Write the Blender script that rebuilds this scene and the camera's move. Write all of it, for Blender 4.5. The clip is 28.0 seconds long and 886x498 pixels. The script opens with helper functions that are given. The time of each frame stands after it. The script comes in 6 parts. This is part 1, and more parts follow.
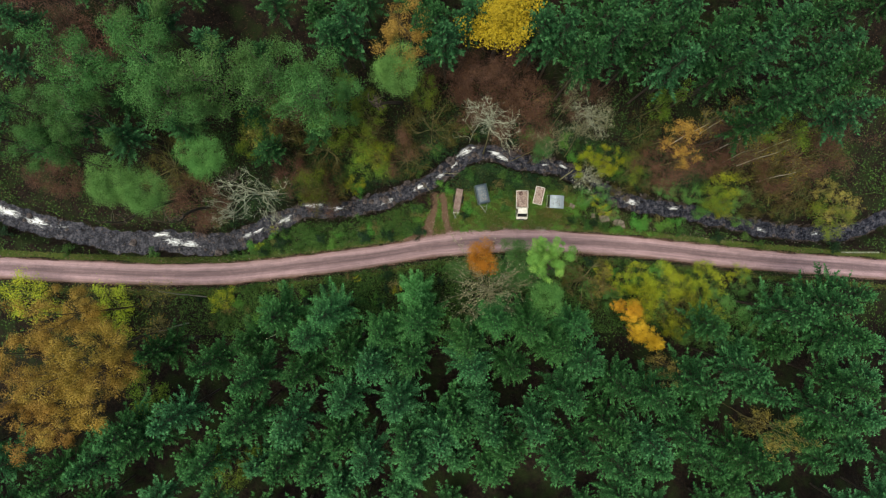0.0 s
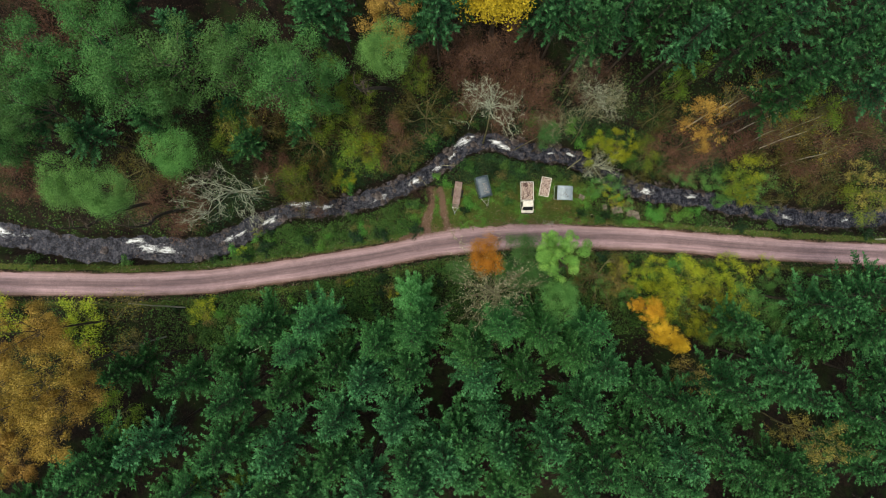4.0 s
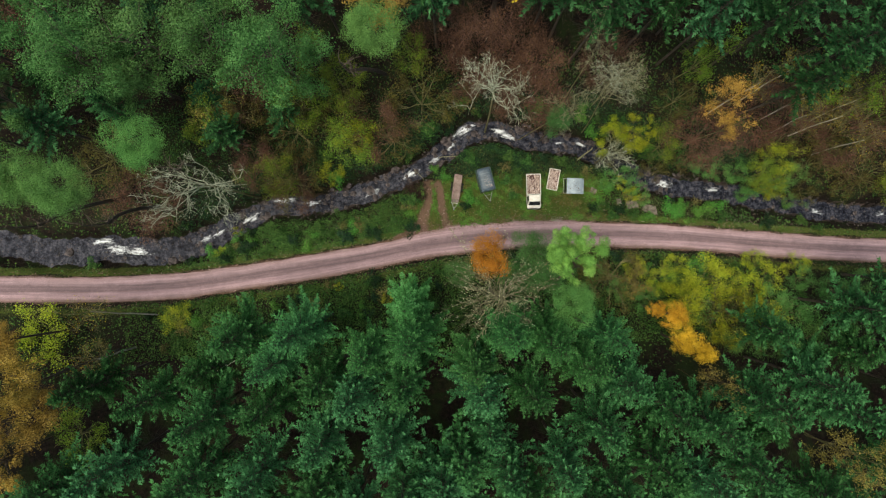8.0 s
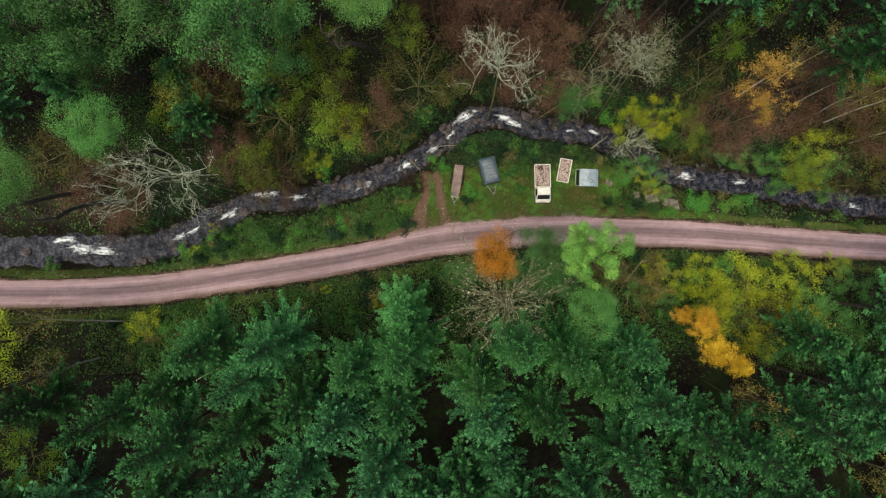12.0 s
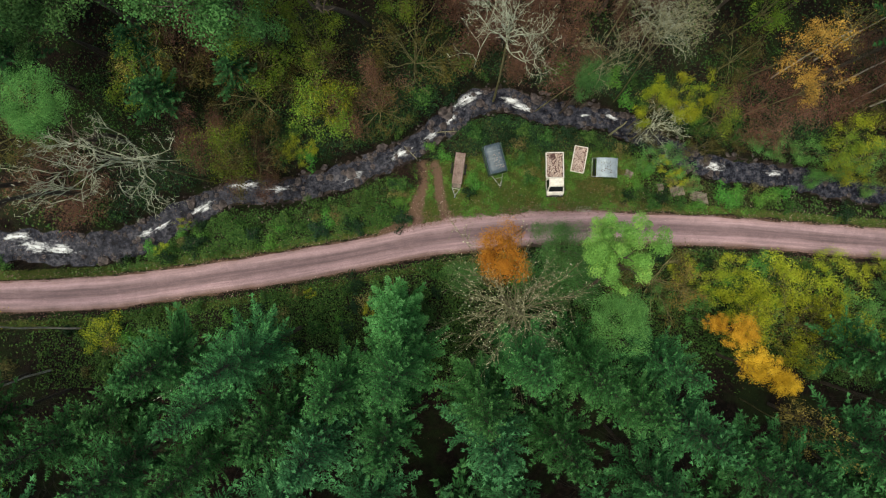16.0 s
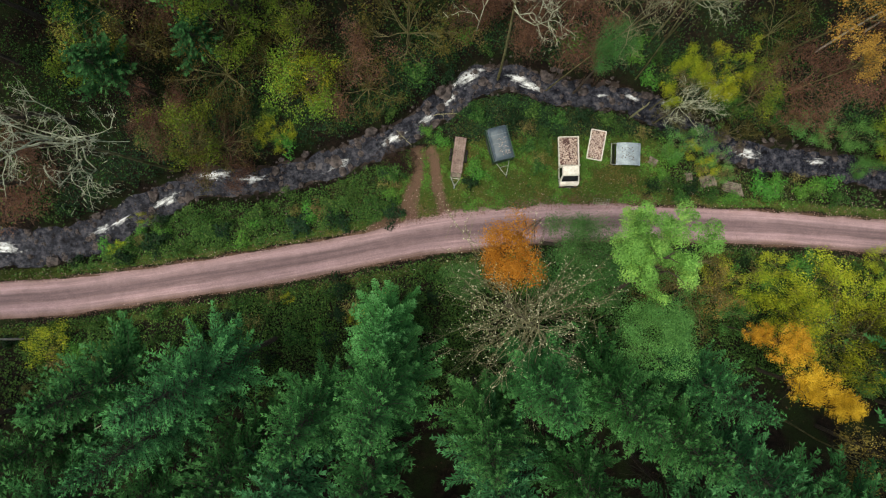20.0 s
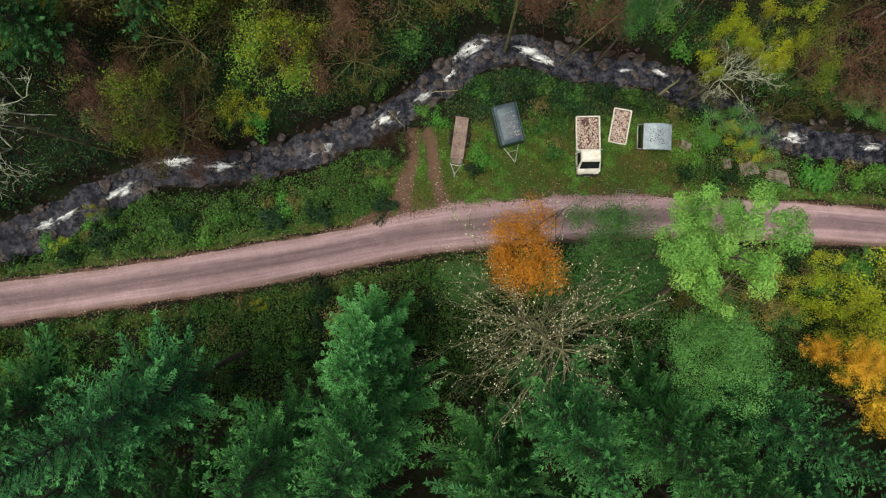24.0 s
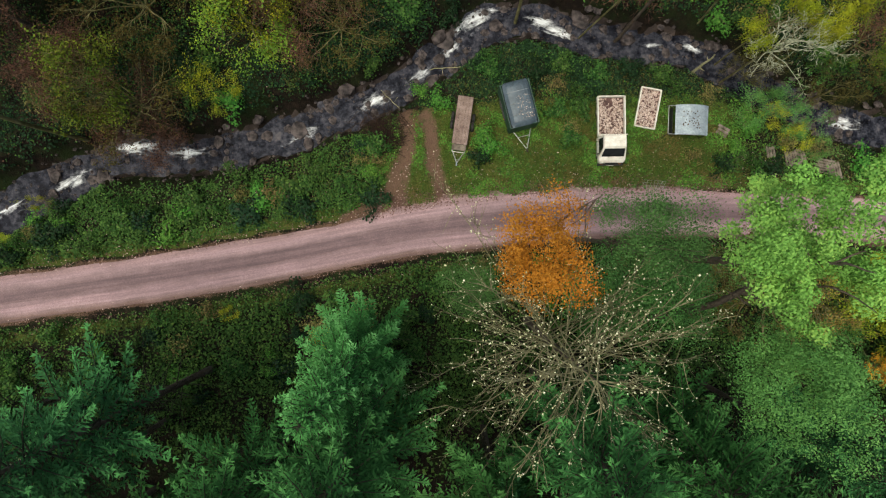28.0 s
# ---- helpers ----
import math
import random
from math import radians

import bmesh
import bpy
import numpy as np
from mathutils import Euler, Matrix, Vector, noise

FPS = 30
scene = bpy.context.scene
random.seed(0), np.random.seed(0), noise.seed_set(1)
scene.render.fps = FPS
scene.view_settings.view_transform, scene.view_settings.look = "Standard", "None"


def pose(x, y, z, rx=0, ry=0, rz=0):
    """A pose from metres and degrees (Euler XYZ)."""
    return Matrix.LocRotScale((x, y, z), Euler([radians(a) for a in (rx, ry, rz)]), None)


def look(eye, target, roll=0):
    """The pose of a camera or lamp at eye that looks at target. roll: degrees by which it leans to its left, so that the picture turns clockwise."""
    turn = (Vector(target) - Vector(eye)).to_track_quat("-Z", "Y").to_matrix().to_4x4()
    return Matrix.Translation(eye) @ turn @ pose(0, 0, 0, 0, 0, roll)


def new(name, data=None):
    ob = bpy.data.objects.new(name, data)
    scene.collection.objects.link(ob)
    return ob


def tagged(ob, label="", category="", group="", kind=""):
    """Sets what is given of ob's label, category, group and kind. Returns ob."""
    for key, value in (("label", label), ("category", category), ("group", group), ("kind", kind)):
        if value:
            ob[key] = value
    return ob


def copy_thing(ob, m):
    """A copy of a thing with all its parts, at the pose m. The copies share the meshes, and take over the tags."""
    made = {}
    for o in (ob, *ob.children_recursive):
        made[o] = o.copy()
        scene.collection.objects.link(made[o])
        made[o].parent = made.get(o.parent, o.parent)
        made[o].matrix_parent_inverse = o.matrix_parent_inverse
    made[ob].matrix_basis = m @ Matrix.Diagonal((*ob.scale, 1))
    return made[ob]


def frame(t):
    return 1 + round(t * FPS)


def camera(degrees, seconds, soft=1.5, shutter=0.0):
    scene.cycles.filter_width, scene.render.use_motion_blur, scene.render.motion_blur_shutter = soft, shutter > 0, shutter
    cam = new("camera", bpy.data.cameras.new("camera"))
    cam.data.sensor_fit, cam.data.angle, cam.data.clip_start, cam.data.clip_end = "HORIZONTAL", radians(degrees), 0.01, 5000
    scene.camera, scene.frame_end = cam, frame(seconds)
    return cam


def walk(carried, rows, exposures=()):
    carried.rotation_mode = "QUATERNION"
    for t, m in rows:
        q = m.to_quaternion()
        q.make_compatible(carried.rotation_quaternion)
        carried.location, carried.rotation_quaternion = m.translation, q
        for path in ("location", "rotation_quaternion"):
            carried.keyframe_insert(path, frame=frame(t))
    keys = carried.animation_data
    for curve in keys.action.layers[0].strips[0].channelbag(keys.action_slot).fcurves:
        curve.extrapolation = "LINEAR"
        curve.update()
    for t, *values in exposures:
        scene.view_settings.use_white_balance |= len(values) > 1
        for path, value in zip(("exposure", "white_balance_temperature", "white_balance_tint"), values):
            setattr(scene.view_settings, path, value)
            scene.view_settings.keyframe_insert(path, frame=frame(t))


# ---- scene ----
cam = camera(75.2, 28.0, soft=1.2)
METRES, EYE, TILT, LEAN, TURN = 52.0, 92.0, -90.0, 0.0, 0.0
ROWS = [
    (0.0, 0.0, 0.0, 0.0, -0.0, 0.0, -0.0),
    (0.5, -0.0007, 0.0174, -0.0001, 0.0, -0.01, 0.09),
    (1.0, 0.0004, 0.0364, -0.0006, 0.0, 0.01, 0.26),
    (1.5, 0.0014, 0.0538, -0.0013, 0.01, 0.0, 0.29),
    (2.0, 0.001, 0.0732, -0.0006, -0.02, -0.0, 0.53),
    (2.5, 0.002, 0.0905, -0.0013, 0.0, 0.01, 0.92),
    (3.0, 0.0023, 0.1082, -0.0022, 0.0, 0.01, 1.14),
    (3.5, 0.0022, 0.1273, -0.0034, 0.02, 0.02, 1.43),
    (5.5, 0.0027, 0.2009, -0.0041, 0.0, -0.0, 1.77),
    (6.0, 0.0027, 0.218, -0.0042, 0.0, -0.01, 1.82),
    (6.5, 0.0042, 0.2372, -0.0044, 0.0, -0.0, 1.88),
    (7.0, 0.0048, 0.2547, -0.0044, 0.01, -0.01, 1.87),
    (7.5, 0.005, 0.2741, -0.0042, 0.03, -0.01, 1.93),
    (8.0, 0.0058, 0.2916, -0.0044, 0.01, -0.01, 1.96),
    (8.5, 0.0057, 0.3112, -0.0051, 0.02, -0.01, 1.92),
    (9.0, 0.0048, 0.329, -0.0048, 0.03, -0.03, 1.96),
    (9.5, 0.0058, 0.3481, -0.0052, 0.02, -0.03, 1.97),
    (10.0, 0.0059, 0.3655, -0.0061, 0.02, -0.01, 1.95),
    (10.5, 0.0064, 0.3849, -0.0065, 0.04, -0.0, 1.98),
    (11.0, 0.0068, 0.4024, -0.0069, 0.04, 0.0, 2.01),
    (11.5, 0.0077, 0.4213, -0.0075, 0.04, 0.0, 1.99),
    (12.0, 0.0092, 0.4388, -0.0073, 0.05, -0.0, 2.01),
    (12.5, 0.0088, 0.4585, -0.0079, 0.06, 0.01, 1.99),
    (14.5, 0.0111, 0.5333, -0.0089, 0.11, 0.04, 2.0),
    (15.0, 0.0114, 0.5508, -0.0095, 0.11, 0.05, 1.97),
    (15.5, 0.0113, 0.57, -0.0107, 0.11, 0.05, 1.91),
    (16.0, 0.0113, 0.5873, -0.0115, 0.11, 0.05, 1.89),
    (16.5, 0.0127, 0.6067, -0.0112, 0.11, 0.05, 1.98),
    (17.0, 0.0139, 0.6243, -0.0119, 0.11, 0.06, 2.0),
    (17.5, 0.0145, 0.6434, -0.0125, 0.12, 0.04, 2.0),
    (18.0, 0.014, 0.6611, -0.0126, 0.13, 0.03, 1.96),
    (18.5, 0.0146, 0.6806, -0.0124, 0.13, 0.02, 1.93),
    (19.0, 0.0144, 0.6983, -0.012, 0.13, -0.02, 1.91),
    (19.5, 0.0156, 0.7178, -0.0123, 0.13, -0.0, 1.93),
    (20.0, 0.0161, 0.7354, -0.013, 0.16, -0.02, 1.92),
    (20.5, 0.0156, 0.7548, -0.013, 0.17, -0.01, 1.9),
    (21.0, 0.0153, 0.7723, -0.013, 0.19, -0.0, 1.86),
    (21.5, 0.0153, 0.7914, -0.0127, 0.21, -0.01, 1.87),
    (23.5, 0.018, 0.8639, -0.0147, 0.22, -0.04, 1.93),
    (24.0, 0.0193, 0.8805, -0.0152, 0.24, -0.05, 1.9),
    (24.5, 0.0194, 0.8988, -0.0152, 0.23, -0.06, 1.85),
    (25.0, 0.0194, 0.9149, -0.0148, 0.26, -0.06, 1.82),
    (25.5, 0.0189, 0.9316, -0.014, 0.26, -0.08, 1.75),
    (26.0, 0.0194, 0.9456, -0.0137, 0.27, -0.07, 1.7),
    (26.5, 0.0197, 0.9605, -0.0135, 0.27, -0.09, 1.68),
    (27.0, 0.0199, 0.9738, -0.0132, 0.29, -0.1, 1.68),
    (27.5, 0.0194, 0.9881, -0.0137, 0.28, -0.11, 1.62),
    (28.0, 0.0199, 0.9989, -0.0145, 0.32, -0.11, 1.67),
]
SKY, SUN, STOPS, KELVIN, TINT = 0.09, 1.5, 0.95, 7600, 2
walk(cam, [(t, pose(0, 0, EYE, TILT, LEAN, TURN) @ pose(METRES * x, METRES * y, METRES * z, 90 + pitch, roll, yaw)) for t, x, y, z, yaw, pitch, roll in ROWS], [(0, STOPS, KELVIN, TINT), (28, STOPS, KELVIN, TINT)])
# ---- light: an overcast autumn sky over a narrow valley ----
sky_world = bpy.data.worlds.new("overcast_sky")
scene.world = sky_world
sky_world.use_nodes = True
wn = sky_world.node_tree
sky_tex = wn.nodes.new("ShaderNodeTexSky")
sky_tex.sky_type = "NISHITA"
sky_tex.sun_disc = False
sky_tex.sun_elevation, sky_tex.sun_rotation = radians(74), radians(253)
sky_tex.air_density, sky_tex.dust_density, sky_tex.ozone_density = 1.0, 3.0, 1.0
wn.nodes["Background"].inputs["Strength"].default_value = SKY
wn.links.new(sky_tex.outputs[0], wn.nodes["Background"].inputs["Color"])
sun = new("sun", bpy.data.lights.new("sun", "SUN"))
sun.data.energy, sun.data.angle, sun.data.color = SUN, radians(40), (1.0, 0.98, 0.95)
sun.matrix_world = look((-12, -4, 44), (0, 0, 0))


# ---- materials ----
def shader(name):
    m = bpy.data.materials.new(name)
    m.use_nodes = True
    return m, m.node_tree, m.node_tree.nodes["Principled BSDF"]


def noise_node(t, scale, detail=4, rough=0.6, coord="Object"):
    n = t.nodes.new("ShaderNodeTexNoise")
    n.inputs["Scale"].default_value, n.inputs["Detail"].default_value, n.inputs["Roughness"].default_value = scale, detail, rough
    c = t.nodes.new("ShaderNodeTexCoord")
    t.links.new(c.outputs[coord], n.inputs["Vector"])
    return n.outputs["Fac"]


def ramp(t, fac, stops):
    r = t.nodes.new("ShaderNodeValToRGB")
    e = r.color_ramp.elements
    while len(e) < len(stops):
        e.new(0.5)
    for k, (p, c) in zip(e, stops):
        k.position, k.color = p, (*c, 1) if len(c) == 3 else c
    t.links.new(fac, r.inputs[0])
    return r.outputs[0]


def mixed(t, fac, a, b, kind="MIX"):
    m = t.nodes.new("ShaderNodeMix")
    m.data_type, m.blend_type = "RGBA", kind
    for socket, v in ((m.inputs[0], fac), (m.inputs[6], a), (m.inputs[7], b)):
        if isinstance(v, (int, float)):
            socket.default_value = v
        elif isinstance(v, tuple):
            socket.default_value = (*v, 1)
        else:
            t.links.new(v, socket)
    return m.outputs[2]


def sums(t, kind, a, b):
    m = t.nodes.new("ShaderNodeMath")
    m.operation = kind
    for socket, v in ((m.inputs[0], a), (m.inputs[1], b)):
        if isinstance(v, (int, float)):
            socket.default_value = v
        else:
            t.links.new(v, socket)
    return m.outputs[0]


def bumped(t, bsdf, height, strength=0.4, distance=0.05):
    b = t.nodes.new("ShaderNodeBump")
    b.inputs["Strength"].default_value, b.inputs["Distance"].default_value = strength, distance
    t.links.new(height, b.inputs["Height"])
    t.links.new(b.outputs[0], bsdf.inputs["Normal"])


def attribute(t, name):
    a = t.nodes.new("ShaderNodeAttribute")
    a.attribute_name = name
    return a.outputs["Fac"]


def foliage(name, stops, spread=0.35, gloss=0.7, through_light=0.15, patch=0.6, grain=0.4, sheen=0.15):
    """Leaves: each spray and each leaf its own tone, each tree its own cast, larger patches of tone over the crown."""
    m, t, bsdf = shader(name)
    g = t.nodes.new("ShaderNodeNewGeometry")
    n = len(stops)
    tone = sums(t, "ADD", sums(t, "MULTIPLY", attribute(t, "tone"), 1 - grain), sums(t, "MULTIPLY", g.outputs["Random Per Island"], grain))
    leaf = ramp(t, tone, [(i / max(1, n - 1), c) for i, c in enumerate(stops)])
    info = t.nodes.new("ShaderNodeObjectInfo")
    big = noise_node(t, patch, 2)
    cast = sums(t, "ADD", sums(t, "MULTIPLY", info.outputs["Random"], spread), sums(t, "MULTIPLY", big, 0.9))
    hsv = t.nodes.new("ShaderNodeHueSaturation")
    t.links.new(leaf, hsv.inputs["Color"])
    t.links.new(sums(t, "ADD", cast, 0.55 - spread / 2), hsv.inputs["Value"])
    t.links.new(sums(t, "ADD", sums(t, "MULTIPLY", info.outputs["Random"], 0.03), 0.485), hsv.inputs["Hue"])
    t.links.new(hsv.outputs[0], bsdf.inputs["Base Color"])
    bsdf.inputs["Roughness"].default_value = gloss
    bsdf.inputs["Specular IOR Level"].default_value = sheen
    tr = t.nodes.new("ShaderNodeBsdfTranslucent")
    t.links.new(hsv.outputs[0], tr.inputs["Color"])
    mx = t.nodes.new("ShaderNodeMixShader")
    mx.inputs[0].default_value = through_light
    t.links.new(bsdf.outputs[0], mx.inputs[1])
    t.links.new(tr.outputs[0], mx.inputs[2])
    t.links.new(mx.outputs[0], t.nodes["Material Output"].inputs["Surface"])
    return m


def surface(name, a, b, scale=3.0, rough=0.7, metal=0.0, fine=40.0, bump=0.2, low=0.35, high=0.65, distance=0.02):
    """A worn surface of two tones, with a coarse pattern and a fine grain."""
    m, t, bsdf = shader(name)
    coarse, grain = noise_node(t, scale, 5), noise_node(t, fine, 3)
    c = ramp(t, coarse, [(low, a), (high, b)])
    c = mixed(t, 0.35, c, ramp(t, grain, [(0.3, (0.25, 0.25, 0.25)), (0.7, (0.9, 0.9, 0.9))]), "OVERLAY")
    t.links.new(c, bsdf.inputs["Base Color"])
    bsdf.inputs["Roughness"].default_value, bsdf.inputs["Metallic"].default_value = rough, metal
    bsdf.inputs["Specular IOR Level"].default_value = 0.2 if rough > 0.5 else 0.5
    bumped(t, bsdf, grain, bump, distance)
    return m


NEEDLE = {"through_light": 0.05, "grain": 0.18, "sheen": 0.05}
# low end near black: shade inside the crown put into the needle colour
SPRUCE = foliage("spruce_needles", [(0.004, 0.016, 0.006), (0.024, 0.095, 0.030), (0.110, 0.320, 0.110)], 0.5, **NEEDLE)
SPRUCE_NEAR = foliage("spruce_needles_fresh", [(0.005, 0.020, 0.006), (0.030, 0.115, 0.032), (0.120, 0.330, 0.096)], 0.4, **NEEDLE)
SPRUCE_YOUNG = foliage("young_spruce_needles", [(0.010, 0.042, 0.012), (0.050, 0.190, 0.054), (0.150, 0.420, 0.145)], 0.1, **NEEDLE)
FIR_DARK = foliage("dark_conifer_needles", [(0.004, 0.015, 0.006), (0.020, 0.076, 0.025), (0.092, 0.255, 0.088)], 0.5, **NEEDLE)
LEAF_GREEN = foliage("green_leaves", [(0.028, 0.082, 0.022), (0.068, 0.180, 0.048), (0.125, 0.270, 0.085)], 0.35)
LEAF_YGREEN = foliage("yellow_green_leaves", [(0.050, 0.105, 0.013), (0.125, 0.210, 0.026), (0.290, 0.335, 0.036)], 0.5)
LEAF_OLIVE = foliage("olive_leaves", [(0.036, 0.032, 0.011), (0.075, 0.064, 0.017), (0.135, 0.112, 0.024)], 0.4)
LEAF_GOLD = foliage("golden_brown_leaves", [(0.140, 0.085, 0.018), (0.360, 0.230, 0.050), (0.540, 0.370, 0.110)], 0.25)
LEAF_ORANGE = foliage("orange_leaves", [(0.240, 0.098, 0.014), (0.460, 0.195, 0.022), (0.620, 0.320, 0.045)], 0.35)
LEAF_YELLOW = foliage("yellow_leaves", [(0.120, 0.105, 0.024), (0.300, 0.250, 0.055), (0.500, 0.420, 0.130)], 0.3)
LEAF_LEMON = foliage("lemon_yellow_leaves", [(0.200, 0.150, 0.012), (0.420, 0.330, 0.025), (0.600, 0.470, 0.040)], 0.1)
LEAF_AMBER = foliage("amber_leaves", [(0.260, 0.140, 0.014), (0.600, 0.360, 0.030), (0.820, 0.580, 0.080)], 0.15)
LEAF_GLOW = foliage("orange_yellow_leaves", [(0.260, 0.150, 0.030), (0.540, 0.350, 0.070), (0.740, 0.540, 0.140)], 0.2)
LEAF_LIME = foliage("lime_yellow_leaves", [(0.130, 0.190, 0.014), (0.310, 0.380, 0.030), (0.560, 0.540, 0.050)], 0.3)
LEAF_FRESH = foliage("fresh_green_leaves", [(0.050, 0.145, 0.036), (0.110, 0.270, 0.068), (0.200, 0.400, 0.110)], 0.1)
# dark green ivy, darkened further for tree shade missing on the far bank
LEAF_IVY = foliage("ivy_leaves", [(0.005, 0.018, 0.008), (0.012, 0.040, 0.016), (0.030, 0.076, 0.032)], 0.3)
LEAF_STRAW = foliage("dry_grass", [(0.090, 0.080, 0.028), (0.190, 0.165, 0.060), (0.300, 0.260, 0.110)], 0.2)
LEAF_ASH = foliage("ash_leaves", [(0.062, 0.185, 0.036), (0.155, 0.390, 0.080), (0.320, 0.560, 0.125)], 0.1)
LEAF_RUST = foliage("rusty_leaves", [(0.060, 0.030, 0.018), (0.120, 0.060, 0.035), (0.210, 0.110, 0.062)], 0.4)
LEAF_UNDER = foliage("bramble_leaves", [(0.014, 0.044, 0.011), (0.042, 0.115, 0.026), (0.110, 0.205, 0.046)], 0.1, patch=0.35)
LEAF_LITTER = foliage("fallen_leaves", [(0.022, 0.013, 0.008), (0.052, 0.029, 0.017), (0.130, 0.080, 0.048)], 0.1, patch=0.4)
LEAF_EDGE = foliage("reddish_leaf_litter", [(0.060, 0.030, 0.024), (0.130, 0.075, 0.062), (0.330, 0.230, 0.200)], 0.1, patch=0.6)
LEAF_PALE = foliage("pale_fallen_leaves", [(0.260, 0.170, 0.150), (0.480, 0.370, 0.330), (0.640, 0.550, 0.500)], 0.1, patch=0.8)
LEAF_BUD = foliage("pale_buds", [(0.300, 0.330, 0.160), (0.560, 0.580, 0.360), (0.760, 0.780, 0.600)], 0.1)
GRASS = foliage("grass_blades", [(0.028, 0.074, 0.014), (0.072, 0.155, 0.026), (0.165, 0.200, 0.048)], 0.1, patch=0.5)
gt = GRASS.node_tree
tuft = [n for n in gt.nodes if n.type == "HUE_SAT"][0]
fresh = tuft.inputs["Color"].links[0].from_socket
gt.links.new(mixed(gt, ramp(gt, noise_node(gt, 0.42, 4, 0.7), [(0.44, (0, 0, 0)), (0.60, (0.9, 0.9, 0.9))]), fresh, (0.150, 0.115, 0.042)), tuft.inputs["Color"])
LEAF_WEED = foliage("weed_leaves", [(0.030, 0.110, 0.020), (0.070, 0.220, 0.036), (0.150, 0.330, 0.062)], 0.1, patch=0.5)
BARK = surface("brown_bark", (0.055, 0.042, 0.032), (0.120, 0.098, 0.078), 4, 0.9, fine=30, bump=0.6)
BARK_PALE = surface("lichen_grey_bark", (0.17, 0.18, 0.115), (0.55, 0.585, 0.44), 2.2, 0.9, fine=14, bump=0.4)
BARK_RED = surface("reddish_twigs", (0.085, 0.043, 0.030), (0.185, 0.108, 0.080), 1.2, 0.9)
BARK_OLIVE = surface("mossy_twigs", (0.080, 0.078, 0.030), (0.210, 0.195, 0.100), 2.0, 0.9)
BARK_TWIG = surface("grey_green_twigs", (0.150, 0.150, 0.075), (0.380, 0.365, 0.230), 1.6, 0.9, fine=20)
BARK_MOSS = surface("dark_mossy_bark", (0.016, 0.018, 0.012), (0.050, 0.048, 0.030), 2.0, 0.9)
BARK_LARCH = surface("olive_grey_larch_twigs", (0.075, 0.075, 0.036), (0.240, 0.230, 0.135), 1.6, 0.9, fine=20)
BARK_BIRCH = surface("white_birch_bark", (0.26, 0.24, 0.20), (0.46, 0.43, 0.38), 3.0, 0.8, fine=9)


def ground_material():
    m, t, bsdf = shader("forest_floor")
    grass = attribute(t, "grass")
    bare = attribute(t, "soil")
    n1, n2, n3 = noise_node(t, 0.35, 5), noise_node(t, 2.4, 6, 0.7), noise_node(t, 14, 4, 0.7)
    # litter near black: missing tree shade is put into its colour
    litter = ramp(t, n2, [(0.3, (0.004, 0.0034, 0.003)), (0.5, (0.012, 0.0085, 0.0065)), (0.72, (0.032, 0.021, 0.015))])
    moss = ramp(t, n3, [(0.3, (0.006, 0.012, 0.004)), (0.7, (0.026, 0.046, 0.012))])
    turf = ramp(t, sums(t, "ADD", sums(t, "MULTIPLY", n2, 0.6), sums(t, "MULTIPLY", n3, 0.4)), [(0.32, (0.014, 0.024, 0.006)), (0.5, (0.052, 0.082, 0.016)), (0.68, (0.115, 0.098, 0.032))])
    earth = ramp(t, n3, [(0.25, (0.055, 0.032, 0.022)), (0.75, (0.190, 0.118, 0.085))])
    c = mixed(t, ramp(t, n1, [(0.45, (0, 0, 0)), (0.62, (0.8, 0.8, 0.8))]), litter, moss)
    c = mixed(t, ramp(t, sums(t, "ADD", grass, sums(t, "MULTIPLY", sums(t, "SUBTRACT", n2, 0.5), 0.9)), [(0.4, (0, 0, 0)), (0.6, (1, 1, 1))]), c, turf)
    c = mixed(t, ramp(t, sums(t, "ADD", bare, sums(t, "ADD", sums(t, "MULTIPLY", sums(t, "SUBTRACT", n3, 0.5), 0.7), sums(t, "MULTIPLY", sums(t, "SUBTRACT", n2, 0.5), 0.7))), [(0.42, (0, 0, 0)), (0.62, (1, 1, 1))]), c, earth)
    t.links.new(c, bsdf.inputs["Base Color"])
    bsdf.inputs["Roughness"].default_value = 0.95
    bsdf.inputs["Specular IOR Level"].default_value = 0.15
    bumped(t, bsdf, n3, 0.7, 0.12)
    return m


